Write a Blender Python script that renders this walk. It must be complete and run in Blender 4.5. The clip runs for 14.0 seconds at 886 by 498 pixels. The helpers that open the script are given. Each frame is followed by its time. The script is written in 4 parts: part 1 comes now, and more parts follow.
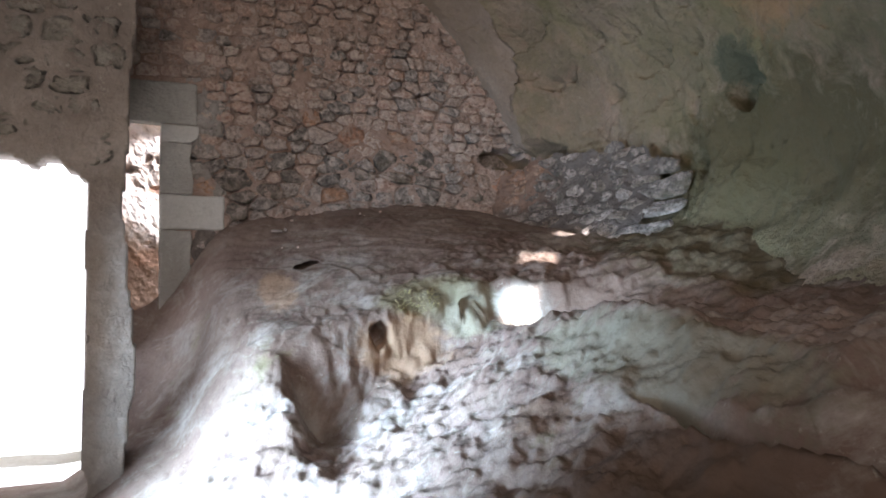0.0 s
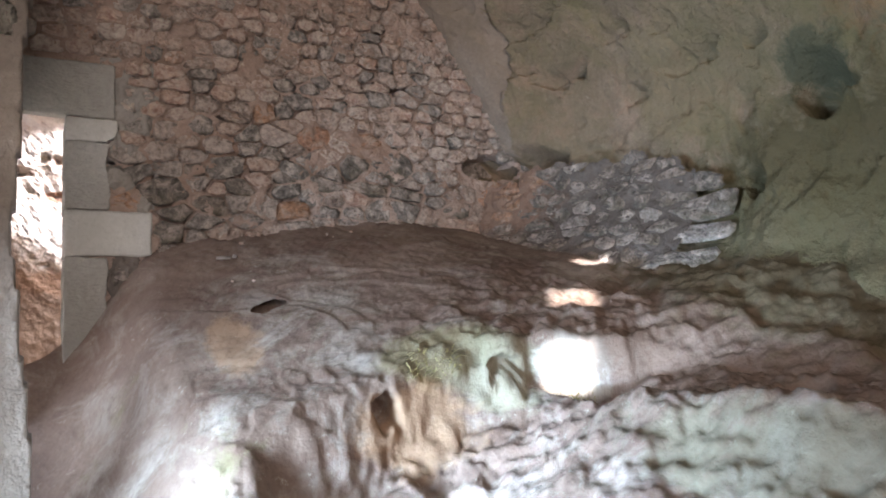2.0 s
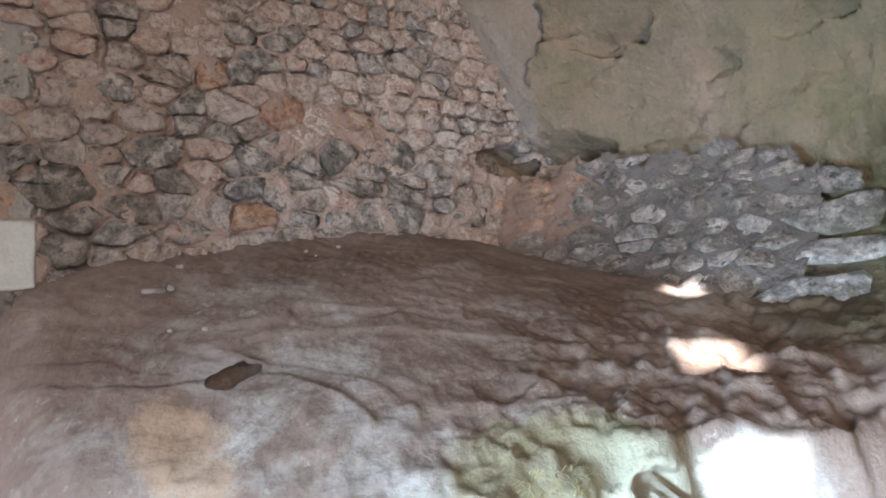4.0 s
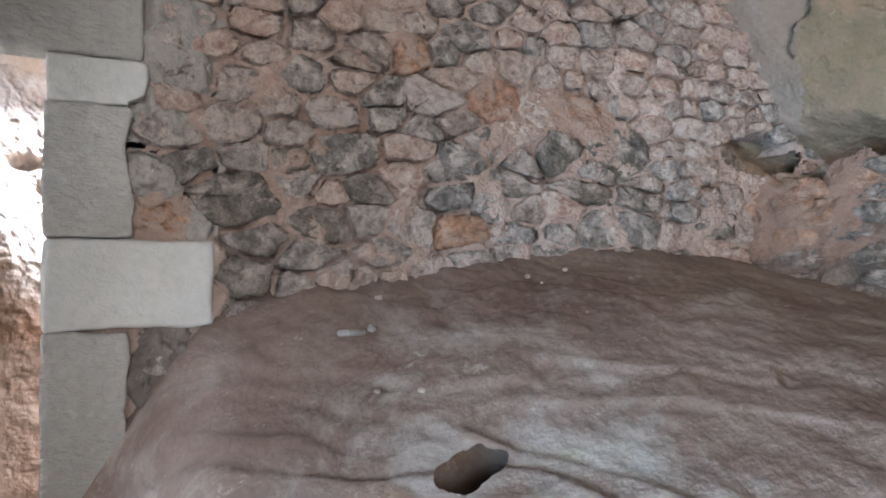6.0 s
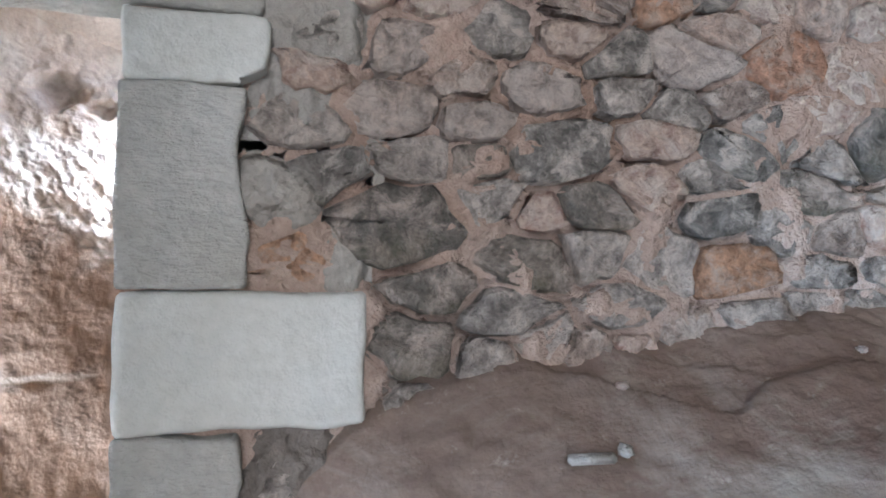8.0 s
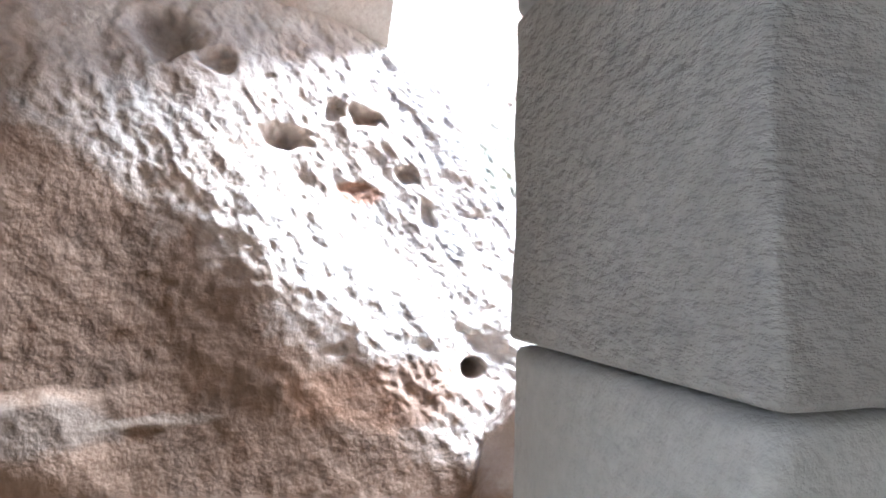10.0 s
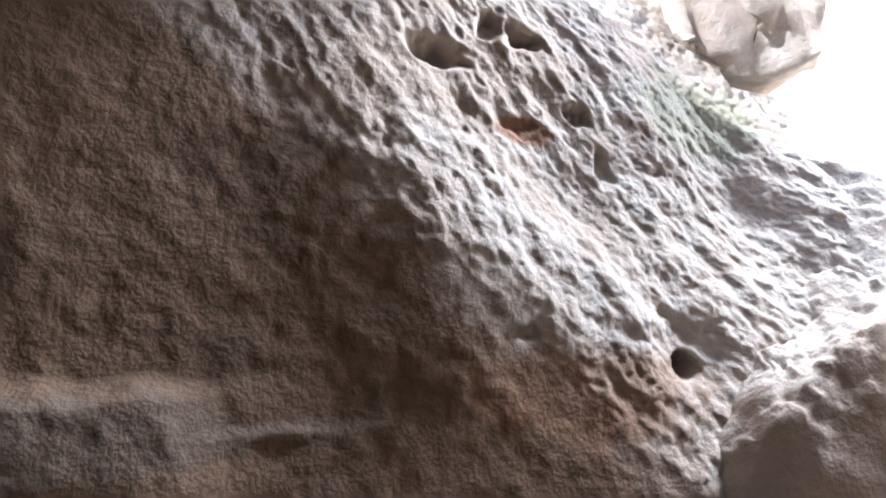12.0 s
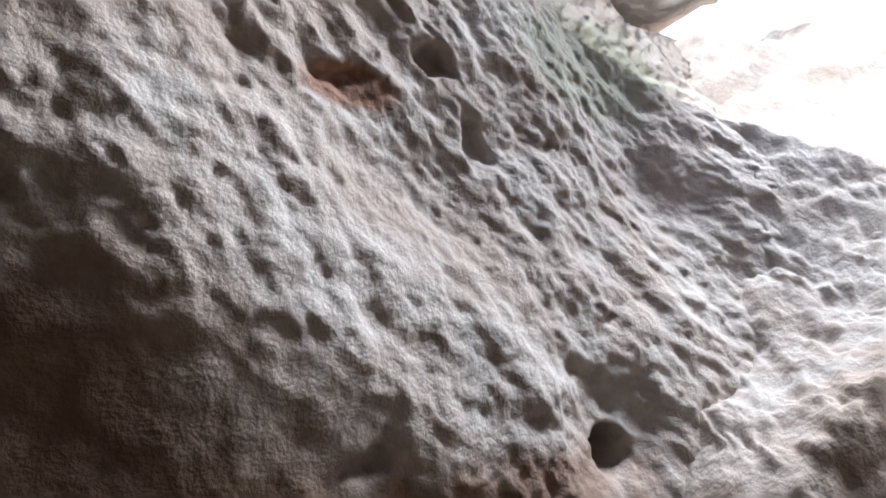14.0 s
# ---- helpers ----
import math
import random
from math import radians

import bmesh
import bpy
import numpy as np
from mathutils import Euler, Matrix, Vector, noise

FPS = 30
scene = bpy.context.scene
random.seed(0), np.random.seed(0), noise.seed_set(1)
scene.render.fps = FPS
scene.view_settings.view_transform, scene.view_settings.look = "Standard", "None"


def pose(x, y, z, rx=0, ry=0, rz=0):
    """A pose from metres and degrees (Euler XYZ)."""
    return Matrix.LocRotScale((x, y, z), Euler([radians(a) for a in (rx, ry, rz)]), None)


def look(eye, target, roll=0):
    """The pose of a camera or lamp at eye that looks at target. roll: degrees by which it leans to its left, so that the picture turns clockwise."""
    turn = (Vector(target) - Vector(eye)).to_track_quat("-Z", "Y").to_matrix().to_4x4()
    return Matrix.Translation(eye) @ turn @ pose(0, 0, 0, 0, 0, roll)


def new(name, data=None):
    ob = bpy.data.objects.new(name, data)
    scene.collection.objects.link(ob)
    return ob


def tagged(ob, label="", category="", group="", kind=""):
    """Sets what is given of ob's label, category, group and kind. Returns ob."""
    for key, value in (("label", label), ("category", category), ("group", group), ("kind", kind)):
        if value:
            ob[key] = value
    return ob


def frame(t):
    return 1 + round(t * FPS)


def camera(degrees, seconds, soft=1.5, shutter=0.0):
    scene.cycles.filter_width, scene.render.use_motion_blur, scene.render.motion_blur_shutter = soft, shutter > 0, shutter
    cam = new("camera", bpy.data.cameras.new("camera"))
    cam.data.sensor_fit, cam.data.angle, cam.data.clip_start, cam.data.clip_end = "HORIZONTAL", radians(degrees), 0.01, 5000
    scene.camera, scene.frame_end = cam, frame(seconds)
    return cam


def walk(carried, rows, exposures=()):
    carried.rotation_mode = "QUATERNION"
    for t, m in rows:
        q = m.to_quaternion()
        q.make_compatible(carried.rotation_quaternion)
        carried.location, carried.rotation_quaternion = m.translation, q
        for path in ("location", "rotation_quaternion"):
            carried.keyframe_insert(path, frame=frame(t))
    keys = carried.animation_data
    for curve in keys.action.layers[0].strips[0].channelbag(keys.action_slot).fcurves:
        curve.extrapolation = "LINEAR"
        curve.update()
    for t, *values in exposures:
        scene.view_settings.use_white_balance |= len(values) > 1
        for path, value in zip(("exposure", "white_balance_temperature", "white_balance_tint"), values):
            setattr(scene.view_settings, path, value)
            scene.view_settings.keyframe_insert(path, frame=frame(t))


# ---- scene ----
# World: x runs along the masonry wall, y goes through it into the inner cave, z up.
cam = camera(64.2, 14.0, soft=1.8)
PATH = [
    (0, (-0.058, -5.842, 0.808), (0.706, -3.999, 0.951), -1.1),
    (0.5, (-0.081, -5.530, 0.828), (0.744, -3.713, 0.963), -1.2),
    (1, (-0.069, -5.215, 1.012), (0.796, -3.418, 1.148), -1.3),
    (1.5, (-0.083, -4.895, 1.048), (0.817, -3.113, 1.184), -1.4),
    (2, (-0.108, -4.650, 1.095), (0.879, -2.917, 1.231), -1.5),
    (2.2, (-0.111, -4.550, 1.100), (0.910, -2.835, 1.227), -1.6),
    (4.3, (0.236, -2.944, 1.399), (1.428, -1.342, 1.517), -2.2),
    (4.5, (0.289, -2.794, 1.455), (1.484, -1.195, 1.565), -2.3),
    (5, (0.259, -2.502, 1.510), (1.438, -0.890, 1.622), -2.1),
    (5.5, (0.198, -2.358, 1.460), (1.248, -0.660, 1.573), -1.5),
    (6, (0.183, -2.373, 1.496), (1.032, -0.566, 1.607), -1.0),
    (6.5, (0.236, -2.344, 1.509), (0.925, -0.471, 1.630), -0.6),
    (7, (0.294, -2.086, 1.490), (0.888, -0.180, 1.599), -0.3),
    (7.5, (0.351, -1.757, 1.624), (0.900, 0.163, 1.724), -0.3),
    (8, (0.276, -1.471, 1.677), (0.764, 0.466, 1.775), 0.0),
    (8.5, (0.121, -1.143, 1.818), (0.590, 0.798, 1.908), 0.3),
    (9, (0.068, -0.957, 1.929), (0.514, 0.992, 1.976), 0.6),
    (9.2, (0.045, -0.822, 1.924), (0.472, 1.131, 1.966), 0.7),
    (11.3, (-0.840, 0.204, 1.426), (-0.393, 2.148, 1.576), 1.6),
    (11.5, (-0.851, 0.326, 1.463), (-0.402, 2.269, 1.593), 1.8),
    (12, (-0.738, 0.478, 1.557), (-0.291, 2.423, 1.686), 1.9),
    (12.5, (-0.636, 0.667, 1.615), (-0.183, 2.613, 1.722), 1.9),
    (13, (-0.556, 0.823, 1.710), (-0.033, 2.752, 1.763), 1.8),
    (13.5, (-0.379, 1.080, 1.736), (0.257, 2.976, 1.731), 1.0),
    (14, (-0.432, 1.296, 1.789), (0.437, 3.096, 1.761), -0.4),
]

walk(cam, [(t, look(eye, target, roll)) for t, eye, target, roll in PATH],
     exposures=[(0, 2.2, 6100, 16), (0.5, 2.05, 6200, 16), (1.5, 2.4, 6250, 16), (2.2, 2.65, 6250, 16), (5, 3.1, 5750, 11), (7, 3.35, 5400, 8), (9, 3.5, 5200, 6), (11.3, 1.35, 5700, 12), (13, 0.9, 5750, 12), (14, 0.4, 5800, 12)])

# ---- world and light ----
SUN = Vector((-0.745, -0.25, 0.60)).normalized()
world = bpy.data.worlds.new("world")
scene.world = world
world.use_nodes = True
wn = world.node_tree.nodes
sky = wn.new("ShaderNodeTexSky")
sky.sky_type, sky.sun_disc = "NISHITA", False
sky.sun_elevation, sky.sun_rotation = math.asin(SUN.z), math.atan2(SUN.x, SUN.y)
world.node_tree.links.new(sky.outputs[0], wn["Background"].inputs[0])
wn["Background"].inputs[1].default_value = 0.12
sun = new("sun", bpy.data.lights.new("sun", "SUN"))
sun.data.energy, sun.data.angle, sun.data.color = 5.0, radians(0.6), (1.0, 0.97, 0.92)
sun.matrix_world = look((0, 0, 0), -SUN)


def area(name, eye, target, w, h, power, colour):
    ob = new(name, bpy.data.lights.new(name, "AREA"))
    ob.data.shape, ob.data.size, ob.data.size_y = "RECTANGLE", w, h
    ob.data.energy, ob.data.color = power, colour
    ob.matrix_world = look(eye, target)
    return ob


# sky light at the mouths of the cave, plus two added fill lamps
area("mouth_sky_outer", (-0.30, -0.75, 0.9), (1.2, -1.6, 0.4), 0.8, 1.4, 1.3, (0.70, 0.85, 1.0))
# added fill for the lower slope; its opening is made up too
area("fill_side", (-2.35, -3.4, -0.15), (1.2, -2.6, -0.25), 1.3, 0.9, 22, (0.55, 0.79, 1.0)).data.spread = radians(34)
area("mouth_sky_passage", (-0.55, -2.05, 0.60), (0.9, -1.98, 0.56), 0.5, 1.4, 9.5, (0.62, 0.83, 1.0)).data.spread = radians(110)
area("mouth_sky_inner", (4.5, 4.0, 7.0), (0.3, 2.5, 1.9), 2.4, 2.0, 950, (0.97, 0.98, 1.0))
# added warm fill for masonry and vault; no mouth exists behind it
area("fill_back", (-0.6, -8.4, 2.6), (2.4, -1.5, 2.9), 3.0, 2.4, 13.5, (1.0, 0.88, 0.77)).data.spread = radians(80)


# ---- noise on arrays ----
def lattice(p, seed):
    q = np.floor(p).astype(np.int64)
    f = p - q
    f = f * f * (3 - 2 * f)
    out = np.zeros(len(p))
    for i in (0, 1):
        for j in (0, 1):
            for k in (0, 1):
                h = (q[:, 0] + i) * 73856093 ^ (q[:, 1] + j) * 19349663 ^ (q[:, 2] + k) * 83492791 ^ seed * 2654435
                h = (h ^ (h >> 13)) * 1274126177 & 0x7FFFFFFF
                h = (h ^ (h >> 15)) & 0xFFFF
                w = (f[:, 0] if i else 1 - f[:, 0]) * (f[:, 1] if j else 1 - f[:, 1]) * (f[:, 2] if k else 1 - f[:, 2])
                out += w * (h / 32767.5 - 1)
    return out


def fbm(p, size, octaves=4, seed=1, gain=0.5):
    total, amp, s = np.zeros(len(p)), 1.0, 1.0 / size
    for o in range(octaves):
        total += amp * lattice(p * s + 17.3 * o, seed + o)
        amp *= gain
        s *= 2.03
    return total


def ridged(p, size, octaves=4, seed=1):
    total, amp, s = np.zeros(len(p)), 1.0, 1.0 / size
    for o in range(octaves):
        total += amp * (1 - 2 * np.abs(lattice(p * s + 9.1 * o, seed + o)))
        amp *= 0.5
        s *= 2.1
    return total


def ease(x, a, b):
    t = np.clip((x - a) / (b - a), 0, 1)
    return t * t * (3 - 2 * t)


def bump_at(a, b, a0, b0, ra, rb):
    """A soft mound of height 1 round (a0, b0)."""
    return np.exp(-((a - a0) / ra) ** 2 - ((b - b0) / rb) ** 2)


def dent_at(a, b, a0, b0, ra, rb, hard=0.35):
    """A hollow with a rim: 1 inside, 0 outside."""
    r = np.sqrt(((a - a0) / ra) ** 2 + ((b - b0) / rb) ** 2)
    return 1 - ease(r, 1 - hard, 1 + hard)


# ---- materials ----
def material(name):
    m = bpy.data.materials.new(name)
    m.use_nodes = True
    return m, m.node_tree.nodes, m.node_tree.links


def node(nodes, kind, **values):
    n = nodes.new(kind)
    for k, v in values.items():
        n.inputs[k].default_value = v
    return n


def noise_node(nodes, links, coord, scale, detail=8.0, rough=0.6, distort=0.0):
    n = node(nodes, "ShaderNodeTexNoise", Scale=scale, Detail=detail, Roughness=rough, Distortion=distort)
    links.new(coord, n.inputs["Vector"])
    return n.outputs["Fac"]


def ramp(nodes, links, fac, stops):
    r = nodes.new("ShaderNodeValToRGB")
    els = r.color_ramp.elements
    while len(els) < len(stops):
        els.new(0.5)
    for e, (p, c) in zip(els, stops):
        e.position, e.color = p, (*c, 1)
    links.new(fac, r.inputs["Fac"])
    return r.outputs["Color"]


def mix(nodes, links, fac, a, b, blend="MIX"):
    m = nodes.new("ShaderNodeMix")
    m.data_type, m.blend_type = "RGBA", blend
    for value, slot in ((fac, 0), (a, 6), (b, 7)):
        if isinstance(value, (int, float)):
            m.inputs[slot].default_value = value
        elif isinstance(value, tuple):
            m.inputs[slot].default_value = (*value, 1)
        else:
            links.new(value, m.inputs[slot])
    return m.outputs[2]


def tooled(nodes, links, co):
    """Coordinates drawn out along x, so that grain turns into short chisel strokes."""
    m = nodes.new("ShaderNodeMapping")
    m.inputs["Scale"].default_value = (0.45, 0.45, 1.15)
    links.new(co, m.inputs["Vector"])
    return m.outputs[0]


def rock(name, stops, stain, stain_amount, speck, relief=0.35, fine=1.0, wash=None, roughness=0.9, chisel=False):
    """Bare rock: mottled ground colour, large stains, pale or dark specks, relief at three scales."""
    m, nodes, links = material(name)
    bsdf = nodes["Principled BSDF"]
    co = nodes.new("ShaderNodeTexCoord").outputs["Object"]
    base = ramp(nodes, links, noise_node(nodes, links, co, 1.6, 7, 0.6, 0.2), stops)
    grain = noise_node(nodes, links, co, 38, 8, 0.7)
    base = mix(nodes, links, 0.32, base, ramp(nodes, links, grain, [(0.3, (0.25, 0.25, 0.25)), (0.72, (0.78, 0.77, 0.75))]), "OVERLAY")
    big = noise_node(nodes, links, co, 0.75, 6, 0.65, 0.8)
    mask = ramp(nodes, links, big, [(0.5 - 0.2 * stain_amount, (0, 0, 0)), (0.72 - 0.1 * stain_amount, (1, 1, 1))])
    base = mix(nodes, links, mask, base, stain)
    if wash:
        w = noise_node(nodes, links, co, 2.7, 9, 0.7, 0.6)
        base = mix(nodes, links, ramp(nodes, links, w, [(0.5, (0, 0, 0)), (0.68, (0.8, 0.8, 0.8))]), base, wash)
    s = noise_node(nodes, links, co, 16, 4, 0.75, 0.3)
    base = mix(nodes, links, ramp(nodes, links, s, [(0.62, (0, 0, 0)), (0.74, (0.6, 0.6, 0.6))]), base, speck)
    links.new(base, bsdf.inputs["Base Color"])
    bsdf.inputs["Roughness"].default_value = roughness
    bsdf.inputs["Specular IOR Level"].default_value = 0.2
    h1 = noise_node(nodes, links, co, 11, 7, 0.6)
    h2 = noise_node(nodes, links, tooled(nodes, links, co) if chisel else co, 60, 4, 0.6)
    add = nodes.new("ShaderNodeMath")
    add.operation = "MULTIPLY_ADD"
    links.new(h2, add.inputs[0])
    add.inputs[1].default_value = 0.22 * fine
    links.new(h1, add.inputs[2])
    b = node(nodes, "ShaderNodeBump", Strength=relief, Distance=0.06)
    links.new(add.outputs[0], b.inputs["Height"])
    links.new(b.outputs[0], bsdf.inputs["Normal"])
    return m


SLOPE = rock("slope_rock", [(0.3, (0.160, 0.112, 0.088)), (0.5, (0.215, 0.162, 0.132)), (0.7, (0.280, 0.228, 0.192))],
             (0.125, 0.082, 0.062), 0.6, (0.43, 0.40, 0.345), 0.34, fine=0.25, wash=(0.335, 0.305, 0.268))
VAULT = rock("vault_rock", [(0.3, (0.174, 0.138, 0.095)), (0.5, (0.268, 0.216, 0.157)), (0.72, (0.352, 0.280, 0.216))],
             (0.204, 0.179, 0.099), 0.5, (0.451, 0.380, 0.302), 0.9, wash=(0.353, 0.243, 0.177))
LIP = rock("lip_rock", [(0.3, (0.232, 0.183, 0.144)), (0.5, (0.296, 0.243, 0.201)), (0.72, (0.338, 0.289, 0.246))],
           (0.211, 0.169, 0.120), 0.5, (0.366, 0.324, 0.282), 0.6)
MORTAR = rock("wall_mortar", [(0.3, (0.370, 0.278, 0.228)), (0.5, (0.542, 0.426, 0.364)), (0.72, (0.678, 0.573, 0.512))],
              (0.357, 0.253, 0.197), 0.5, (0.665, 0.579, 0.517), 1.0, fine=2.0)
GREYMORTAR = rock("grey_mortar", [(0.3, (0.119, 0.101, 0.089)), (0.5, (0.169, 0.148, 0.133)), (0.72, (0.238, 0.212, 0.193))],
                  (0.108, 0.088, 0.076), 0.5, (0.270, 0.248, 0.227), 0.9)
SMEARDARK = rock("crumbled_mortar", [(0.3, (0.13, 0.115, 0.10)), (0.5, (0.20, 0.175, 0.155)), (0.72, (0.32, 0.29, 0.26))],
                 (0.14, 0.12, 0.105), 0.5, (0.45, 0.42, 0.38), 0.9)
SMEAR = rock("smooth_lime", [(0.3, (0.31, 0.295, 0.27)), (0.5, (0.385, 0.370, 0.345)), (0.72, (0.45, 0.435, 0.405))],
             (0.29, 0.26, 0.23), 0.6, (0.25, 0.225, 0.20), 0.8)
PIER = rock("pier_plaster", [(0.3, (0.27, 0.232, 0.200)), (0.5, (0.39, 0.342, 0.300)), (0.72, (0.48, 0.43, 0.38))],
            (0.21, 0.178, 0.150), 0.6, (0.5, 0.47, 0.4), 0.8)
PALEGROUND = rock("pale_dust", [(0.3, (0.50, 0.46, 0.38)), (0.5, (0.58, 0.54, 0.46)), (0.7, (0.64, 0.6, 0.52))],
                  (0.5, 0.45, 0.36), 0.4, (0.6, 0.56, 0.5), 0.4)
PALEROCK = rock("pale_limewash", [(0.3, (0.58, 0.55, 0.49)), (0.5, (0.66, 0.63, 0.57)), (0.7, (0.72, 0.7, 0.64))],
                (0.55, 0.5, 0.42), 0.3, (0.7, 0.66, 0.6), 0.4)
GROUND = rock("trodden_earth", [(0.3, (0.22, 0.16, 0.11)), (0.5, (0.30, 0.23, 0.17)), (0.7, (0.36, 0.29, 0.22))],
              (0.18, 0.13, 0.09), 0.5, (0.42, 0.36, 0.3), 0.5)
# inner cave: pale bare limestone, and smooth brown skin, darkened for the unlit side, where it has not weathered off
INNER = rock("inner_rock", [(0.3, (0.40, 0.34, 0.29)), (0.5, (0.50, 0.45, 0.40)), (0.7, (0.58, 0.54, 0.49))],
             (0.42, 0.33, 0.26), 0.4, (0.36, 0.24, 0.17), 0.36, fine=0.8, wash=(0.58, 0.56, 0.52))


def add_moss(m, colour, scale, low, high):
    """Thin algae in patches with soft edges."""
    nodes, links = m.node_tree.nodes, m.node_tree.links
    bsdf = nodes["Principled BSDF"]
    under = bsdf.inputs["Base Color"].links[0].from_socket
    co = nodes.new("ShaderNodeTexCoord").outputs["Object"]
    mask = ramp(nodes, links, noise_node(nodes, links, co, scale, 8, 0.7, 0.4), [(low, (0, 0, 0)), (high, (0.8, 0.8, 0.8))])
    links.new(mix(nodes, links, mask, under, colour), bsdf.inputs["Base Color"])


add_moss(VAULT, (0.215, 0.192, 0.098), 1.1, 0.52, 0.68)
add_moss(VAULT, (0.47, 0.34, 0.26), 1.4, 0.55, 0.70)
add_moss(VAULT, (0.12, 0.105, 0.08), 2.6, 0.62, 0.75)
add_moss(SLOPE, (0.20, 0.20, 0.10), 1.5, 0.60, 0.75)
add_moss(SLOPE, (0.14, 0.10, 0.08), 3.5, 0.56, 0.70)
add_moss(MORTAR, (0.36, 0.24, 0.18), 1.3, 0.52, 0.68)


def add_shaded_skin(m, colours):
    """Lays the brown skin, with shade put into its tone, over the bare rock, with a ragged edge."""
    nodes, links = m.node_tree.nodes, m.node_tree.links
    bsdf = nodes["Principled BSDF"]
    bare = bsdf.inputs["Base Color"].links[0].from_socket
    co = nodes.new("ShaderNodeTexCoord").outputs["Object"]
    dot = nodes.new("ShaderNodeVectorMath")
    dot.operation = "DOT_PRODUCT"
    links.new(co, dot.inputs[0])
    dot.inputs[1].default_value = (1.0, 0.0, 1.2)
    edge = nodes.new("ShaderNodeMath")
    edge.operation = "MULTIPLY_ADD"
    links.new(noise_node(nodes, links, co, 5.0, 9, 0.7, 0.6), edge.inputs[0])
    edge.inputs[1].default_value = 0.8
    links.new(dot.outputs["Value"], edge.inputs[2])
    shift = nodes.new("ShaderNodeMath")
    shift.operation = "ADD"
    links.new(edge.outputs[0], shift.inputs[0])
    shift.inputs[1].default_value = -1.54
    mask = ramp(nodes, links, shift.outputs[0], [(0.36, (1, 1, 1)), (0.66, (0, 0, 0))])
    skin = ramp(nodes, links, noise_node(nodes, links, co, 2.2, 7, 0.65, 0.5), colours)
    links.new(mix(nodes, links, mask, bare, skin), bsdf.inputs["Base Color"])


add_shaded_skin(INNER, [(0.3, (0.125, 0.086, 0.060)), (0.5, (0.18, 0.118, 0.080)), (0.7, (0.235, 0.160, 0.112))])


def stone_material(name, stops, lime, lime_amount=0.5, island=False):
    """Field stone: a colour of its own by the object, lime smeared over it, pitted."""
    m, nodes, links = material(name)
    bsdf = nodes["Principled BSDF"]
    co = nodes.new("ShaderNodeTexCoord").outputs["Object"]
    info = nodes.new("ShaderNodeObjectInfo")
    geo = nodes.new("ShaderNodeNewGeometry")
    chance = geo.outputs["Random Per Island"] if island else info.outputs["Random"]
    own = ramp(nodes, links, chance, stops)
    shift = nodes.new("ShaderNodeVectorMath")
    shift.operation = "ADD"
    links.new(geo.outputs["Position"], shift.inputs[0])
    links.new(chance, shift.inputs[1])
    at = shift.outputs[0]
    g = noise_node(nodes, links, at, 30, 8, 0.72)
    own = mix(nodes, links, 0.75, own, ramp(nodes, links, g, [(0.36, (0.18, 0.18, 0.18)), (0.64, (0.82, 0.81, 0.79))]), "OVERLAY")
    dirt = noise_node(nodes, links, geo.outputs["Position"], 7.0, 8, 0.68, 0.3)
    own = mix(nodes, links, ramp(nodes, links, dirt, [(0.60, (0, 0, 0)), (0.74, (0.45, 0.45, 0.45))]), own, (0.20, 0.165, 0.14))
    k = noise_node(nodes, links, at, 12, 8, 0.72, 0.4)
    own = mix(nodes, links, ramp(nodes, links, k, [(0.56 - 0.16 * lime_amount, (0, 0, 0)), (0.62, (0.9, 0.9, 0.9))]), own, lime)
    links.new(own, bsdf.inputs["Base Color"])
    bsdf.inputs["Roughness"].default_value = 0.88
    bsdf.inputs["Specular IOR Level"].default_value = 0.25
    h = noise_node(nodes, links, at, 15, 8, 0.66)
    b = node(nodes, "ShaderNodeBump", Strength=0.9, Distance=0.10)
    links.new(h, b.inputs["Height"])
    links.new(b.outputs[0], bsdf.inputs["Normal"])
    return m


STONE = stone_material("field_stone", [(0.0, (0.312, 0.253, 0.221)), (0.2, (0.442, 0.351, 0.299)), (0.4, (0.559, 0.422, 0.351)),
                                       (0.62, (0.598, 0.436, 0.358)), (0.8, (0.584, 0.500, 0.442)), (1.0, (0.468, 0.319, 0.247))],
                       (0.728, 0.637, 0.566), 0.6)
GREYSTONE = stone_material("grey_stone", [(0.0, (0.219, 0.205, 0.190)), (0.4, (0.316, 0.286, 0.264)), (0.7, (0.426, 0.374, 0.338)), (1.0, (0.279, 0.250, 0.227))],
                           (0.734, 0.653, 0.586), 0.55)
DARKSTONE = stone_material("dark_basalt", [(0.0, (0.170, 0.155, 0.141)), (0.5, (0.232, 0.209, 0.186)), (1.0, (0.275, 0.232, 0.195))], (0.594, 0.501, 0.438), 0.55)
ORANGESTONE = stone_material("ochre_stone", [(0.0, (0.452, 0.271, 0.175)), (0.5, (0.486, 0.305, 0.209)), (1.0, (0.463, 0.266, 0.186))], (0.565, 0.452, 0.373), 0.5)
PALESTONE = stone_material("limed_stone", [(0.0, (0.448, 0.375, 0.330)), (1.0, (0.526, 0.448, 0.403))], (0.650, 0.571, 0.515), 0.8)
ISLANDSTONE = stone_material("upper_stone", [(0.0, (0.249, 0.198, 0.169)), (0.35, (0.429, 0.322, 0.260)), (0.7, (0.508, 0.367, 0.294)), (1.0, (0.475, 0.384, 0.328))],
                             (0.610, 0.525, 0.458), 0.6, island=True)
PIERSTONE = stone_material("pier_stone", [(0.0, (0.20, 0.185, 0.16)), (0.5, (0.26, 0.24, 0.205)), (1.0, (0.33, 0.305, 0.26))],
                           (0.42, 0.39, 0.33), 1.0)
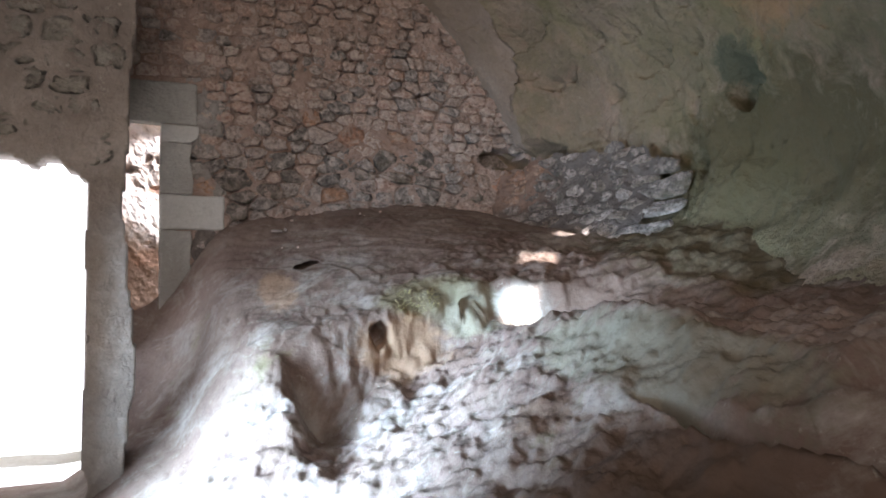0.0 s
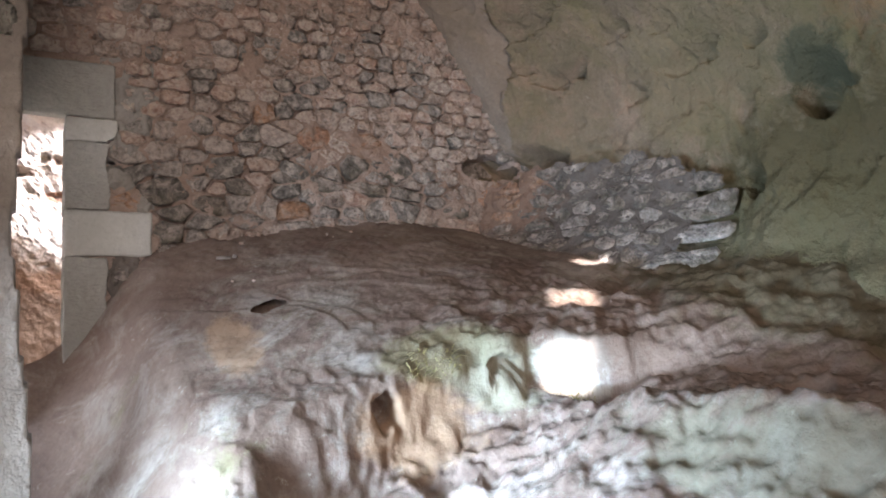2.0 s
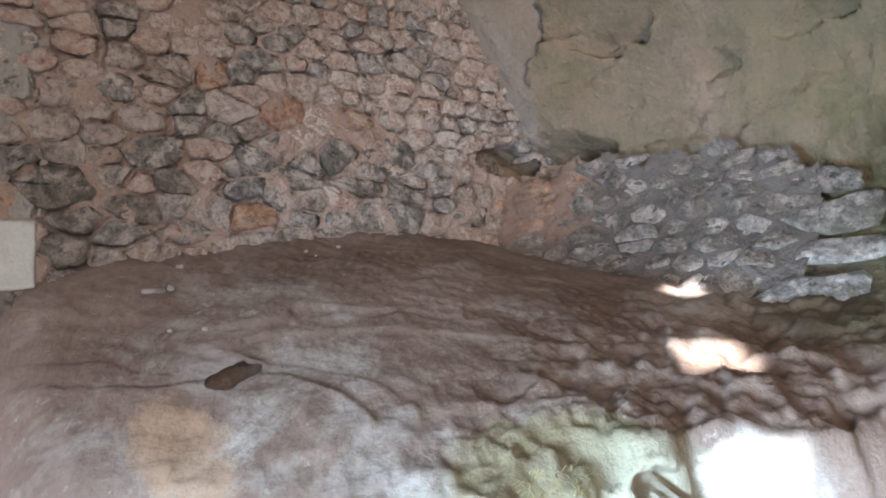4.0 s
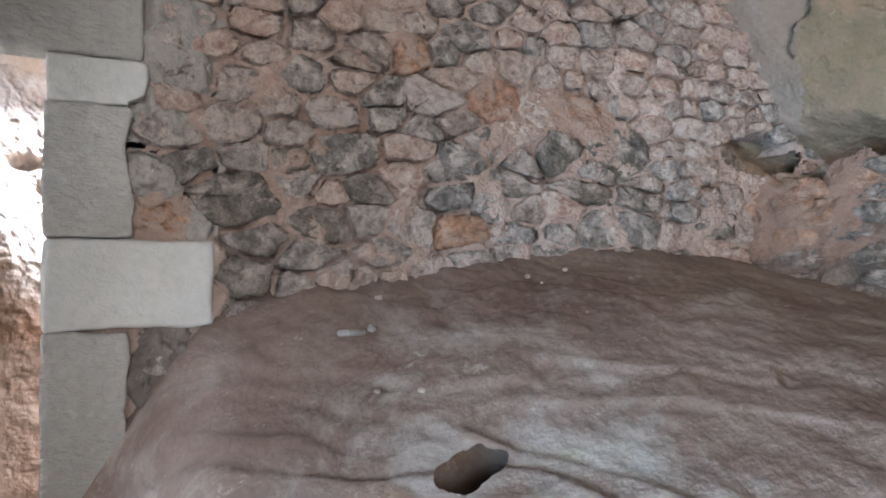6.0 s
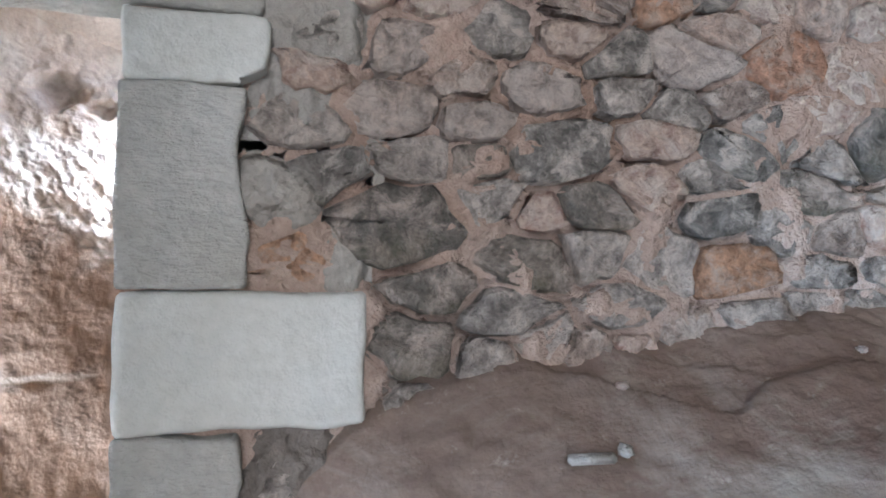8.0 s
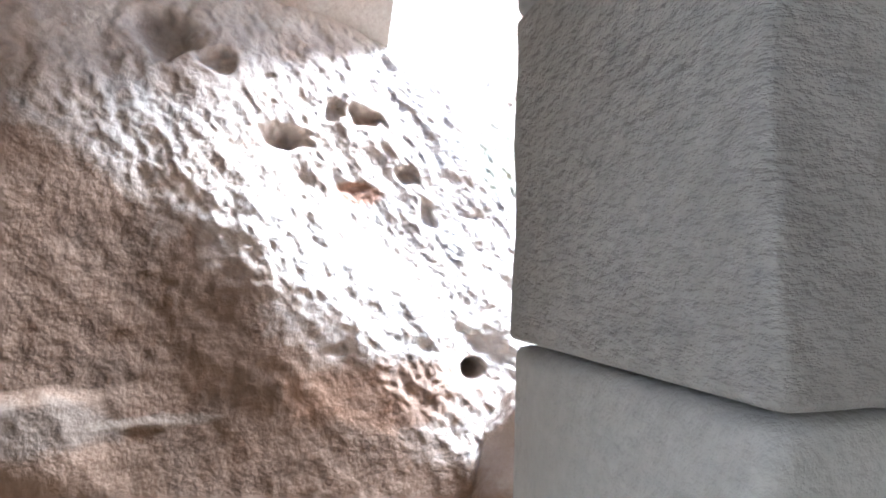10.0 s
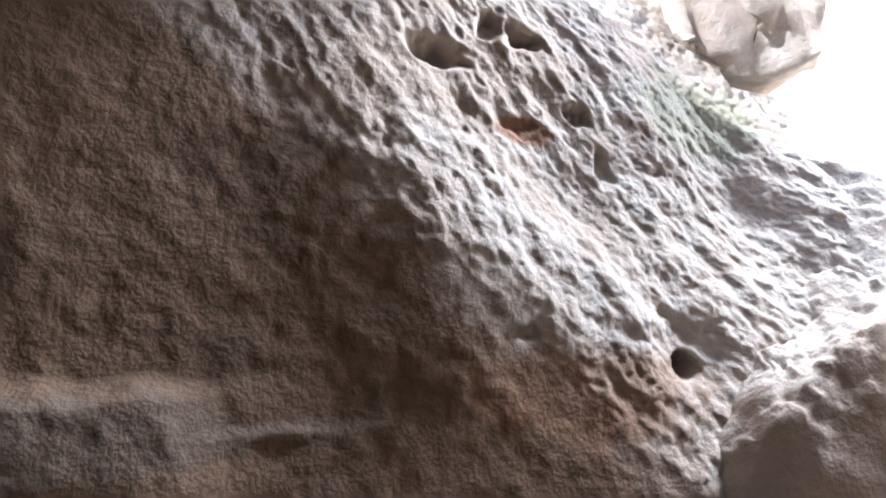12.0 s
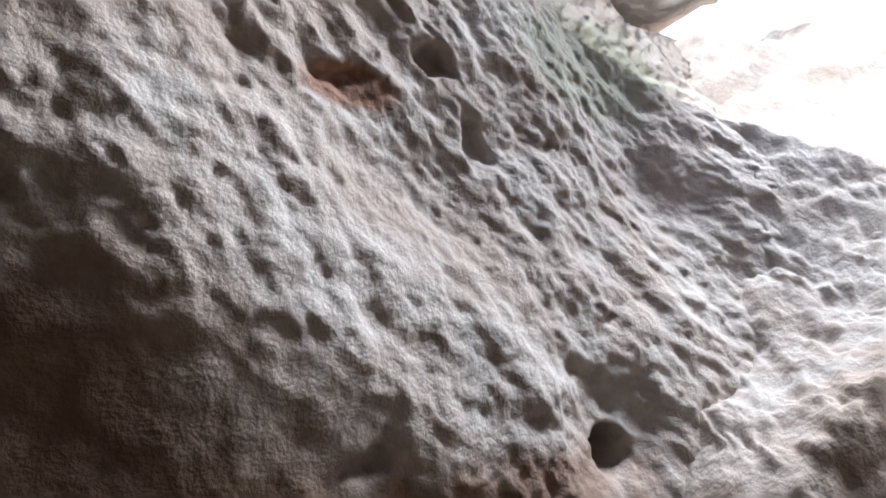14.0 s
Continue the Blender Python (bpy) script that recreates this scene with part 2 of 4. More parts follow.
ASHLAR = rock("dressed_limestone", [(0.3, (0.48, 0.485, 0.465)), (0.5, (0.535, 0.54, 0.52)), (0.7, (0.58, 0.585, 0.565))],
              (0.44, 0.44, 0.41), 0.5, (0.46, 0.46, 0.43), 0.35)
TOOLED = rock("tooled_limestone", [(0.3, (0.34, 0.335, 0.31)), (0.5, (0.41, 0.408, 0.385)), (0.7, (0.48, 0.478, 0.455))],
              (0.31, 0.30, 0.27), 0.4, (0.52, 0.52, 0.49), 0.6, fine=2.4, chisel=True)

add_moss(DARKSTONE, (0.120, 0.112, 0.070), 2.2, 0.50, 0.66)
add_moss(GREYSTONE, (0.150, 0.150, 0.090), 2.2, 0.56, 0.72)


def add_patch(m, colour, centre, reach, strength=0.85):
    """One patch of colour, such as a stain, with a ragged outline, round a place on the rock."""
    nodes, links = m.node_tree.nodes, m.node_tree.links
    bsdf = nodes["Principled BSDF"]
    under = bsdf.inputs["Base Color"].links[0].from_socket
    co = nodes.new("ShaderNodeTexCoord").outputs["Object"]
    near_by = nodes.new("ShaderNodeMapping")
    near_by.vector_type = "TEXTURE"
    near_by.inputs["Location"].default_value, near_by.inputs["Scale"].default_value = centre, reach
    links.new(co, near_by.inputs["Vector"])
    far = nodes.new("ShaderNodeVectorMath")
    far.operation = "LENGTH"
    links.new(near_by.outputs[0], far.inputs[0])
    rag = nodes.new("ShaderNodeMath")
    rag.operation = "MULTIPLY_ADD"
    links.new(noise_node(nodes, links, co, 6.0, 8, 0.7, 0.5), rag.inputs[0])
    rag.inputs[1].default_value = -1.6
    links.new(far.outputs["Value"], rag.inputs[2])
    v = strength
    mask = ramp(nodes, links, rag.outputs[0], [(0.0, (v, v, v)), (0.35, (0, 0, 0))])
    links.new(mix(nodes, links, mask, under, colour), bsdf.inputs["Base Color"])


# algae round the wet hollow, rust below it, dusty pockets
add_patch(SLOPE, (0.190, 0.170, 0.090), (1.47, -1.80, 0.86), (0.30, 0.25, 0.16), 0.6)
add_patch(SLOPE, (0.235, 0.225, 0.155), (1.68, -2.0, 0.78), (0.22, 0.30, 0.20), 0.6)
add_patch(SLOPE, (0.300, 0.190, 0.115), (1.30, -1.95, 0.55), (0.28, 0.25, 0.20), 0.7)
add_patch(SLOPE, (0.300, 0.190, 0.115), (0.72, -1.10, 0.92), (0.12, 0.30, 0.20), 0.6)
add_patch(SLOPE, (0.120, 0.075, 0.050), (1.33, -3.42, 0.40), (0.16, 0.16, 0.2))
# pale tone painted under the first sun spot to brighten it
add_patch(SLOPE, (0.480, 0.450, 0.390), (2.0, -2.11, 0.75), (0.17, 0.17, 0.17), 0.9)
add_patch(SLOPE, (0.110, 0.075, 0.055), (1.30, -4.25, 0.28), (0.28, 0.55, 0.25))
add_patch(SLOPE, (0.170, 0.165, 0.115), (1.75, -3.6, 0.5), (0.22, 0.9, 0.30), 0.6)
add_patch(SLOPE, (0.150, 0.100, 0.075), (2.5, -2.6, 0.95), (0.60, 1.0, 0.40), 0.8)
# olive rock at the vault's foot, with its shade darkened into the colour
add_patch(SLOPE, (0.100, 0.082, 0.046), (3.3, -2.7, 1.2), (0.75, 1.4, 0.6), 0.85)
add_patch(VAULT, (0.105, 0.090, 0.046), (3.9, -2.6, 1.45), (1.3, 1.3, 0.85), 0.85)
add_patch(VAULT, (0.400, 0.235, 0.120), (3.2, -3.1, 2.75), (0.6, 0.55, 0.45), 0.6)
add_patch(VAULT, (0.245, 0.210, 0.125), (3.4, -1.7, 2.5), (0.5, 0.6, 0.5), 0.5)
add_patch(VAULT, (0.110, 0.115, 0.075), (3.4, -2.45, 2.25), (0.3, 0.22, 0.22), 0.9)
add_patch(GREYMORTAR, (0.360, 0.225, 0.160), (3.05, -0.15, 1.85), (0.35, 0.45, 0.35), 0.6)
add_patch(INNER, (0.300, 0.160, 0.100), (0.0, 2.64, 2.09), (0.11, 0.2, 0.05), 0.9)
add_patch(INNER, (0.250, 0.145, 0.090), (0.10, 2.3, 1.30), (0.45, 0.3, 0.13), 0.7)
add_patch(INNER, (0.150, 0.120, 0.095), (-1.25, 2.0, 1.25), (0.50, 0.3, 0.085), 0.7)
add_patch(INNER, (0.230, 0.180, 0.140), (-0.68, 2.09, 1.245), (0.20, 0.15, 0.022), 0.7)
add_patch(INNER, (0.360, 0.390, 0.290), (0.85, 3.0, 2.3), (0.35, 0.4, 0.2), 0.6)

# ---- building helpers ----
def mesh_object(name, verts, faces, mat, parent=None, label="", smooth=True):
    me = bpy.data.meshes.new(name)
    me.from_pydata([tuple(v) for v in verts], [], faces)
    me.materials.append(mat)
    if smooth:
        me.shade_smooth()
    ob = new(name, me)
    if parent:
        ob.parent = parent
    if label:
        ob["label"] = label
    return ob


def sheet(name, a, b, place, mat, keep=None, flip=False):
    """A grid over the values a x b, laid into the world by place(A, B) -> n x 3; keep(points) drops faces."""
    A, B = np.meshgrid(a, b, indexing="ij")
    pts = place(A.ravel(), B.ravel())
    na, nb = len(a), len(b)
    i, j = np.meshgrid(np.arange(na - 1), np.arange(nb - 1), indexing="ij")
    k = (i * nb + j).ravel()
    quads = np.stack([k, k + nb, k + nb + 1, k + 1], 1)
    if flip:
        quads = quads[:, ::-1]
    if keep is not None:
        quads = quads[keep(pts[quads].mean(1))]
    used, inv = np.unique(quads, return_inverse=True)
    return mesh_object(name, pts[used], inv.reshape(quads.shape).tolist(), mat)


# ---- sunbeams: slots added out of view in roof and walls throw these spots onto the rock ----
# each: the axis that its rock face looks along, that face's place, and the four corners in the other two axes
SPOTS = ((1, -2.08, ((1.797, 0.977), (2.348, 0.657), (2.302, 0.447), (1.732, 0.781))),
         (2, 1.08, ((2.32, -1.60), (2.51, -1.70), (2.32, -1.92), (2.10, -1.79))),
         (2, 1.27, ((2.80, -1.22), (3.06, -1.05), (3.18, -1.13), (2.88, -1.40))),
         (1, 0.0, ((-0.22, 3.11), (-0.17, 3.17), (-0.13, 3.14), (-0.18, 3.08))))


def off_beams(p):
    clear = np.ones(len(p), bool)
    for axis, place, corners in SPOTS:
        s = (p[:, axis] - place) / SUN[axis]
        q = np.delete(p - s[:, None] * np.array(SUN), axis, 1)
        side = []
        for k, (ax, az) in enumerate(corners):
            bx, bz = corners[(k + 1) % 4]
            side.append((bx - ax) * (q[:, 1] - az) - (bz - az) * (q[:, 0] - ax))
        inside = (np.min(side, 0) > 0) | (np.max(side, 0) < 0)
        clear &= ~(inside & (s > 0.6))
    return clear


# ---- outer cave: rock slope, vault ----
def slope_z(x, y):
    n = -y
    # upper slab
    z = 1.256 - 0.657 * n + 0.0119 * n * n + 0.3948 * x + 0.1403 * x * n - 0.0951 * x * x
    z = z - 0.45 * (1 - ease(x, -0.1, 0.5)) * (1 - ease(n, 0.5, 1.5))
    z = z - 0.28 * (1 - ease(x, 0.05, 0.5)) * bump_at(n, 0 * n, 1.35, 0, 0.6, 1)
    z = z + 0.08 * bump_at(x, n, 0.55, 1.62, 0.20, 0.30)
    z = z + 0.18 * ease(x, 2.5, 3.6) * ease(n, 1.3, 2.4)
    # broken face, and the lower rock in front of it that climbs towards the vault
    lower = 0.10 + 0.60 * (np.clip(x, 0.2, 1.85) - 0.85) + 0.16 * np.maximum(x - 1.85, 0) + 0.10 * np.maximum(x - 2.5, 0)
    lower = lower - 0.10 * bump_at(x, n, 1.45, 2.35, 0.40, 0.28) - 0.12 * bump_at(x, n, 2.02, 2.30, 0.20, 0.30) + 0.10 * bump_at(x, n, 1.10, 2.10, 0.16, 0.16)
    lower = lower + 0.09 * bump_at(x, n, 1.88, 3.20, 0.10, 0.60) - 0.03 * ease(n, 3.3, 4.2)
    brink = 1.74 + 0.21 * ease(x, 1.35, 1.84) + 0.9 * np.clip(x - 1.86, 0, 0.33) - 0.10 * bump_at(x, 0 * x, 1.62, 0, 0.12, 1)
    run = 0.26 - 0.20 * ease(x, 1.70, 1.84) + 1.1 * ease(x, 2.20, 2.75)
    z = z + (lower - z) * ease(n, brink, brink + run) * ease(x, 0.58, 0.80)
    # undercut joint low on the right, and the dark pocket above it
    joint = np.abs(x - 1.56 - 0.04 * np.sin(7 * n) - 0.10 * (n - 4.2)) + 0.6 * np.maximum(np.abs(n - 4.22) - 0.40, 0)
    z = z - 0.16 * (1 - ease(joint, 0.012, 0.05))
    z = z - 0.13 * dent_at(x, n, 2.32, 3.02, 0.11, 0.07)
    floor = -0.05 - 0.105 * n
    z = np.where(n > 4.0, z + (floor - z) * ease(n, 4.3, 6.0) * (1 - 0.75 * ease(x, 1.2, 2.6)), z)
    return np.maximum(z, floor)


def slope_place(x, y):
    z = slope_z(x, y)
    p = np.stack([x, y, z], 1)
    strength = ease(z + 0.05 + 0.105 * -y, 0.0, 0.4)
    low_part = ease(-y + 0.25 * x, 1.5, 2.3)
    turned = np.stack([0.8 * x + 0.6 * y, (0.8 * y - 0.6 * x) * 0.4, z], 1)
    d = (0.025 + 0.03 * low_part) * fbm(p, 0.8, 4, 3, 0.4) + (0.005 + 0.010 * low_part) * ridged(turned, 0.42, 4, 11)
    d = d + (0.008 + 0.020 * low_part) * fbm(p, 0.13, 5, 21, 0.62)
    # thin steps where beds of the rock have split off
    bed = fbm(turned, 0.5, 3, 27)
    d = d + 0.013 * ease(bed, 0.10, 0.12) + 0.009 * ease(bed, -0.28, -0.25) + 0.010 * low_part * ridged(p, 0.16, 3, 29)
    p[:, 2] += d * (0.3 + 0.7 * strength) - 0.045
    face = ease(-y, 1.5, 1.75) * (1 - ease(-y, 2.2, 2.5)) * ease(x, 0.7, 0.9) * (1 - ease(x, 2.1, 2.4))
    flat = 1 - bump_at(x, 0 * x, 2.02, 0, 0.22, 1)
    p[:, 1] -= face * flat * (0.03 * fbm(p, 0.28, 4, 61, 0.6) + 0.016 * fbm(p, 0.07, 3, 67))
    wx, wz = x + 0.03 * fbm(p, 0.09, 3, 71), z + 0.03 * fbm(p, 0.08, 3, 73)
    p[:, 1] += face * (0.20 * dent_at(wx, wz, 1.20, 0.62, 0.055, 0.035, 0.3) + 0.10 * dent_at(wx, wz, 1.74, 0.74, 0.05, 0.05, 0.4))
    return p


def hole_at(x, y):
    """A ragged hole in the slope: 1 inside, 0 outside."""
    flat = np.stack([x, y, 0 * x], 1)
    return dent_at(x + 0.03 * fbm(flat, 0.09, 3, 401), -y + 0.02 * fbm(flat, 0.07, 3, 411), 0.965, 0.865, 0.085, 0.055, 0.2)


def pocket_place(x, y):
    p = np.stack([x, y, slope_z(x, y) - 0.10 - 0.30 * dent_at(x, -y, 0.97, 0.84, 0.20, 0.16, 0.4)], 1)
    p[:, 2] += 0.03 * fbm(p, 0.12, 3, 451)
    return p


pocket = sheet("rock_pocket", np.linspace(0.70, 1.24, 40), np.linspace(-1.12, -0.58, 40), pocket_place, SLOPE)
tagged(pocket, "dark brown hollow under a hole in the bedrock", "rock floor", kind="structure")
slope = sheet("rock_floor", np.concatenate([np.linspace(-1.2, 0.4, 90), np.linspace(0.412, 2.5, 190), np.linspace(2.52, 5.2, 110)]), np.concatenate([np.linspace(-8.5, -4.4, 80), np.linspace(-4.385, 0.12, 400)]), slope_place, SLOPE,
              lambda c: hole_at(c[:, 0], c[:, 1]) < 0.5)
bm = bmesh.new()
bm.from_mesh(slope.data)
rim = [v for v in bm.verts if v.is_boundary and 0.7 < v.co.x < 1.25 and -1.15 < v.co.y < -0.55]
for _ in range(4):
    bmesh.ops.smooth_vert(bm, verts=rim, factor=0.5, use_axis_x=True, use_axis_y=True, use_axis_z=True)
bm.to_mesh(slope.data)
bm.free()
tagged(slope, "sloping grey-brown bedrock floor with hollows and cracks", "rock floor", kind="structure")


def vault_x(n, z):
    x = 0.8713 + 2.2159 * z - 0.5205 * z * z + 0.5323 * n - 0.0655 * n * z - 0.1189 * n * n
    x = x - 0.2 * bump_at(n, z, 0.0, 2.8, 0.5, 0.5) + 0.17 * bump_at(n, z, 1.75, 1.6, 0.35, 0.4)
    x = x + 0.32 * ease(n, 1.9, 3.2) * (1 - ease(z, 1.5, 2.5)) * (1 - ease(n, 4.2, 5.4))
    return x + ease(n, 4.0, 5.4) * np.maximum(1.9 - x, 0) * (1 - ease(z, 3.0, 4.2))


def vault_place(n, z):
    x = np.maximum(vault_x(n, z), -6)
    p = np.stack([x, -n, z], 1)
    d = 0.09 * fbm(p, 1.0, 4, 31, 0.4) + 0.035 * ridged(p, 0.6, 4, 41) + 0.022 * fbm(p, 0.16, 4, 51, 0.6)
    d = d - 0.40 * dent_at(n, z + 0.03 * fbm(p, 0.2, 3, 363), 0.10, 2.13, 0.36, 0.10, 0.25)
    d = d + 0.10 * bump_at(n, z - 2.4 - 0.0 * n, 0.12, 0.45, 0.22, 0.9)
    d = d - 0.22 * dent_at(n + 0.05 * fbm(p, 0.2, 3, 361), z, 2.45, 2.17, 0.15, 0.15, 0.25) - 0.20 * dent_at(n + 0.03 * fbm(p, 0.1, 3, 362), z, 1.95, 1.73, 0.075, 0.09, 0.25)
    wn_, wz = n + 0.06 * fbm(p, 0.2, 3, 341), z + 0.05 * fbm(p, 0.16, 3, 351)
    for a, b, ra, rb, deep in HOLLOWS:
        d = d - deep * dent_at(wn_, wz - 0.15 * (wn_ - a), a, b, ra, rb, 0.3) * (0.55 + 0.45 * ease(wz, b - rb, b + rb))
    crack = np.abs(wn_ - 0.25 - 0.32 * (z - 2.68)) + 0.2 * np.maximum(np.abs(z - 2.9) - 0.28, 0)
    d = d - 0.10 * (1 - ease(crack, 0.008, 0.03))
    for a, b, ra, rb, deep in PITS:
        d = d - deep * dent_at(wn_, wz, a, b, ra, rb, 0.5)
    p[:, 0] -= d
    p[:, 2] += 0.4 * d
    return p


HOLLOWS = ((0.62, 3.09, 0.34, 0.06, 0.16), (1.63, 2.57, 0.20, 0.07, 0.12), (0.68, 2.71, 0.20, 0.06, 0.14), (1.93, 2.17, 0.09, 0.12, 0.08),
           (2.13, 2.54, 0.06, 0.05, 0.12), (1.2, 2.85, 0.12, 0.04, 0.08), (1.15, 2.45, 0.08, 0.05, 0.07))
rng = random.Random(5)
PITS = [(rng.uniform(0.1, 4.5), rng.uniform(2.1, 4.4), rng.uniform(0.03, 0.12), rng.uniform(0.02, 0.05), rng.uniform(0.02, 0.07)) for _ in range(40)]
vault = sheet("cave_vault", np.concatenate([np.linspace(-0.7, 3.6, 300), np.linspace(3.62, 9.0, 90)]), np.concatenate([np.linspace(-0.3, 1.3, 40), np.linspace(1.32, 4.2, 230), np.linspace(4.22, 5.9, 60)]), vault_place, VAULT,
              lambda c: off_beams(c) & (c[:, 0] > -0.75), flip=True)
vault.data.materials.append(LIP)
mid = np.zeros(3 * len(vault.data.polygons))
vault.data.polygons.foreach_get("center", mid)
mid = mid.reshape(-1, 3)
strip = -mid[:, 1] + 0.05 * fbm(mid, 0.2, 3, 341) < 0.27 + 0.32 * (mid[:, 2] - 2.68)
vault.data.polygons.foreach_set("material_index", (strip & (mid[:, 2] > 2.2)).astype(np.int32))
tagged(vault, "overhanging yellow-brown cave vault stained green", "cave wall", kind="structure")


# ---- masonry wall with the doorway ----
THICK = 0.45


def edge_x(z):
    """Where the vault takes over from the masonry."""
    return 3.35 - 0.62 * np.maximum(z - 2.3, 0)


def wall_place(x, z):
    p = np.stack([x, np.zeros(len(x)), z], 1)
    d = 0.018 * fbm(p, 0.22, 3, 61) + 0.024 * fbm(p, 0.09, 4, 71, 0.65)
    d = d - 0.32 * dent_at(x, z, 2.99, 2.13, 0.21, 0.085, 0.25)
    d = d - 0.16 * dent_at(x, z, 2.19, 2.65, 0.09, 0.035, 0.3)
    d = np.where((x < 0.5) & (z < 2.57), np.minimum(d, 0.016), d)
    p[:, 1] = -d + 0.006
    return p


front = sheet("wall_masonry", np.concatenate([np.linspace(-0.9, 0.0, 50), np.linspace(0.012, 3.3, 270), np.linspace(3.32, 3.65, 20)]), np.concatenate([np.linspace(0.3, 1.2, 30), np.linspace(1.212, 3.0, 150), np.linspace(3.02, 4.6, 80)]), wall_place, MORTAR,
              lambda c: (c[:, 0] < edge_x(c[:, 2]) + 0.35) & ((c[:, 0] > 0.02) | (c[:, 2] > 2.5))
              & (((c[:, 0] - 2.99) / 0.27) ** 2 + ((c[:, 2] - 2.09) / 0.085) ** 2 + 0.25 * fbm(c, 0.1, 3, 65) > 1), flip=False)
tagged(front, "rubble masonry wall of pink and dark field stones in lime mortar", "wall", kind="structure")


def slab(name, x0, x1, y0, y1, z0, z1, mat, parent=None, label="", rough=0.006, cut=0.05, bevel=0.015, seed=0):
    """A dressed block with worn edges and slightly uneven faces."""
    bm = bmesh.new()
    bmesh.ops.create_cube(bm, size=1)
    bmesh.ops.scale(bm, vec=(x1 - x0, y1 - y0, z1 - z0), verts=bm.verts)
    bmesh.ops.translate(bm, vec=((x0 + x1) / 2, (y0 + y1) / 2, (z0 + z1) / 2), verts=bm.verts)
    bmesh.ops.bevel(bm, geom=bm.edges[:], offset=bevel, segments=3, affect="EDGES", profile=0.6)
    for axis, lo, hi in ((0, x0, x1), (2, z0, z1)):
        for k in range(1, int((hi - lo) / cut)):
            co = [0, 0, 0]
            no = [0, 0, 0]
            co[axis] = lo + (hi - lo) * k / int((hi - lo) / cut)
            no[axis] = 1
            bmesh.ops.bisect_plane(bm, geom=bm.verts[:] + bm.edges[:] + bm.faces[:], plane_co=co, plane_no=no)
    pts = np.array([v.co for v in bm.verts]) + seed * 3.7
    for v, a, b, c in zip(bm.verts, fbm(pts, 0.12, 3, 5), fbm(pts, 0.15, 3, 6), fbm(pts, 0.12, 3, 7)):
        v.co += Vector((a, b, c)) * rough
    me = bpy.data.meshes.new(name)
    bm.to_mesh(me)
    bm.free()
    me.materials.append(mat)
    me.shade_smooth()
    ob = new(name, me)
    if parent:
        ob.parent = parent
    if label:
        ob["label"] = label
    return ob


door = tagged(new("door_frame"), "doorway framed with pale dressed limestone blocks, no door leaf", "doorway", kind="structure")
BLOCKS = ((0.0, 0.285, 2.072, 2.214), (0.0, 0.230, 1.668, 2.067), (0.0, 0.478, 1.389, 1.663), (0.0, 0.235, 0.45, 1.384))
for k, (x0, x1, z0, z1) in enumerate(BLOCKS):
    block = slab("jamb_block", x0, x1, -0.035 - 0.004 * (k % 2), THICK, z0, z1, TOOLED if k in (1, 3) else ASHLAR, door, seed=k, bevel=0.012 + 0.008 * (k == 2), cut=0.03)
    at = np.zeros(3 * len(block.data.vertices))
    block.data.vertices.foreach_get("co", at)
    at = at.reshape(-1, 3)
    # broken and hewn outer ends
    outer = ease(at[:, 0], x1 - 0.06, x1)
    wavy = fbm(np.stack([0 * at[:, 2] + k, 0 * at[:, 2], at[:, 2]], 1), 0.16, 3, 601)
    at[:, 0] += outer * (0.022 if k in (1, 3) else 0.004) * wavy
    if k == 0:
        at[:, 0] -= outer * 0.055 * (1 - ease(at[:, 2], z0 + 0.012, z0 + 0.045)) + outer * 0.010 * ease(at[:, 2], z1 - 0.02, z1)
    block.data.vertices.foreach_set("co", at.ravel())
    block.data.update()
for k, (z0, z1) in enumerate(((0.1, 0.7), (0.706, 1.2), (1.206, 1.75), (1.756, 2.214))):
    slab("jamb_block", -1.65, -1.35, -0.03, THICK, z0, z1, ASHLAR, door, seed=9 + k)
slab("lintel", -1.62, 0.27, -0.03, 0.07, 2.22, 2.55, TOOLED, door, seed=20)
slab("threshold", -1.35, 0.0, -0.15, THICK + 0.05, 0.0, 0.30, ASHLAR, door, seed=21)

# wall core behind the stones and above the door
back = slab("wall_core", 0.3, 4.2, 0.36, THICK, 0.0, 4.6, MORTAR, cut=0.3, rough=0.02)
tagged(back, "rough rubble back of the masonry wall", "wall", kind="structure")
over = slab("wall_over_door", -3.0, 0.3, 0.06, THICK - 0.01, 2.565, 4.6, MORTAR, cut=0.12, rough=0.025)
tagged(over, "rubble wall over the doorway lintel", "wall", kind="structure")
side = slab("wall_beside_door", -6.0, -1.655, 0.0, THICK - 0.01, -0.3, 2.56, PALEROCK, cut=0.12, rough=0.025)
tagged(side, "rubble wall beside the doorway", "wall", kind="structure")

# ---- inner cave ----
def inner_y(x, z):
    return 0.06 * bump_at(x, z, 0.35, 2.0, 0.5, 0.35) - 0.08 * bump_at(x, z, -0.3, 1.75, 0.3, 0.4) + 0.14 * bump_at(x, z, 0.95, 1.95, 0.25, 0.35) + 1.7067 + 0.4144 * z + 0.0028 * z * z - 0.1645 * x + 0.2298 * x * z - 0.0568 * x * x


rng = random.Random(8)
INNER_PITS = [(-0.31, 2.30, 0.09, 0.05, 0.12), (-0.01, 2.10, 0.07, 0.025, 0.02), (0.23, 2.20, 0.045, 0.04, 0.07), (0.33, 2.0, 0.03, 0.05, 0.05),
              (-0.58, 2.59, 0.05, 0.04, 0.08), (-0.75, 2.66, 0.10, 0.08, 0.14), (0.05, 2.44, 0.06, 0.04, 0.10), (-0.12, 2.46, 0.05, 0.05, 0.08)]
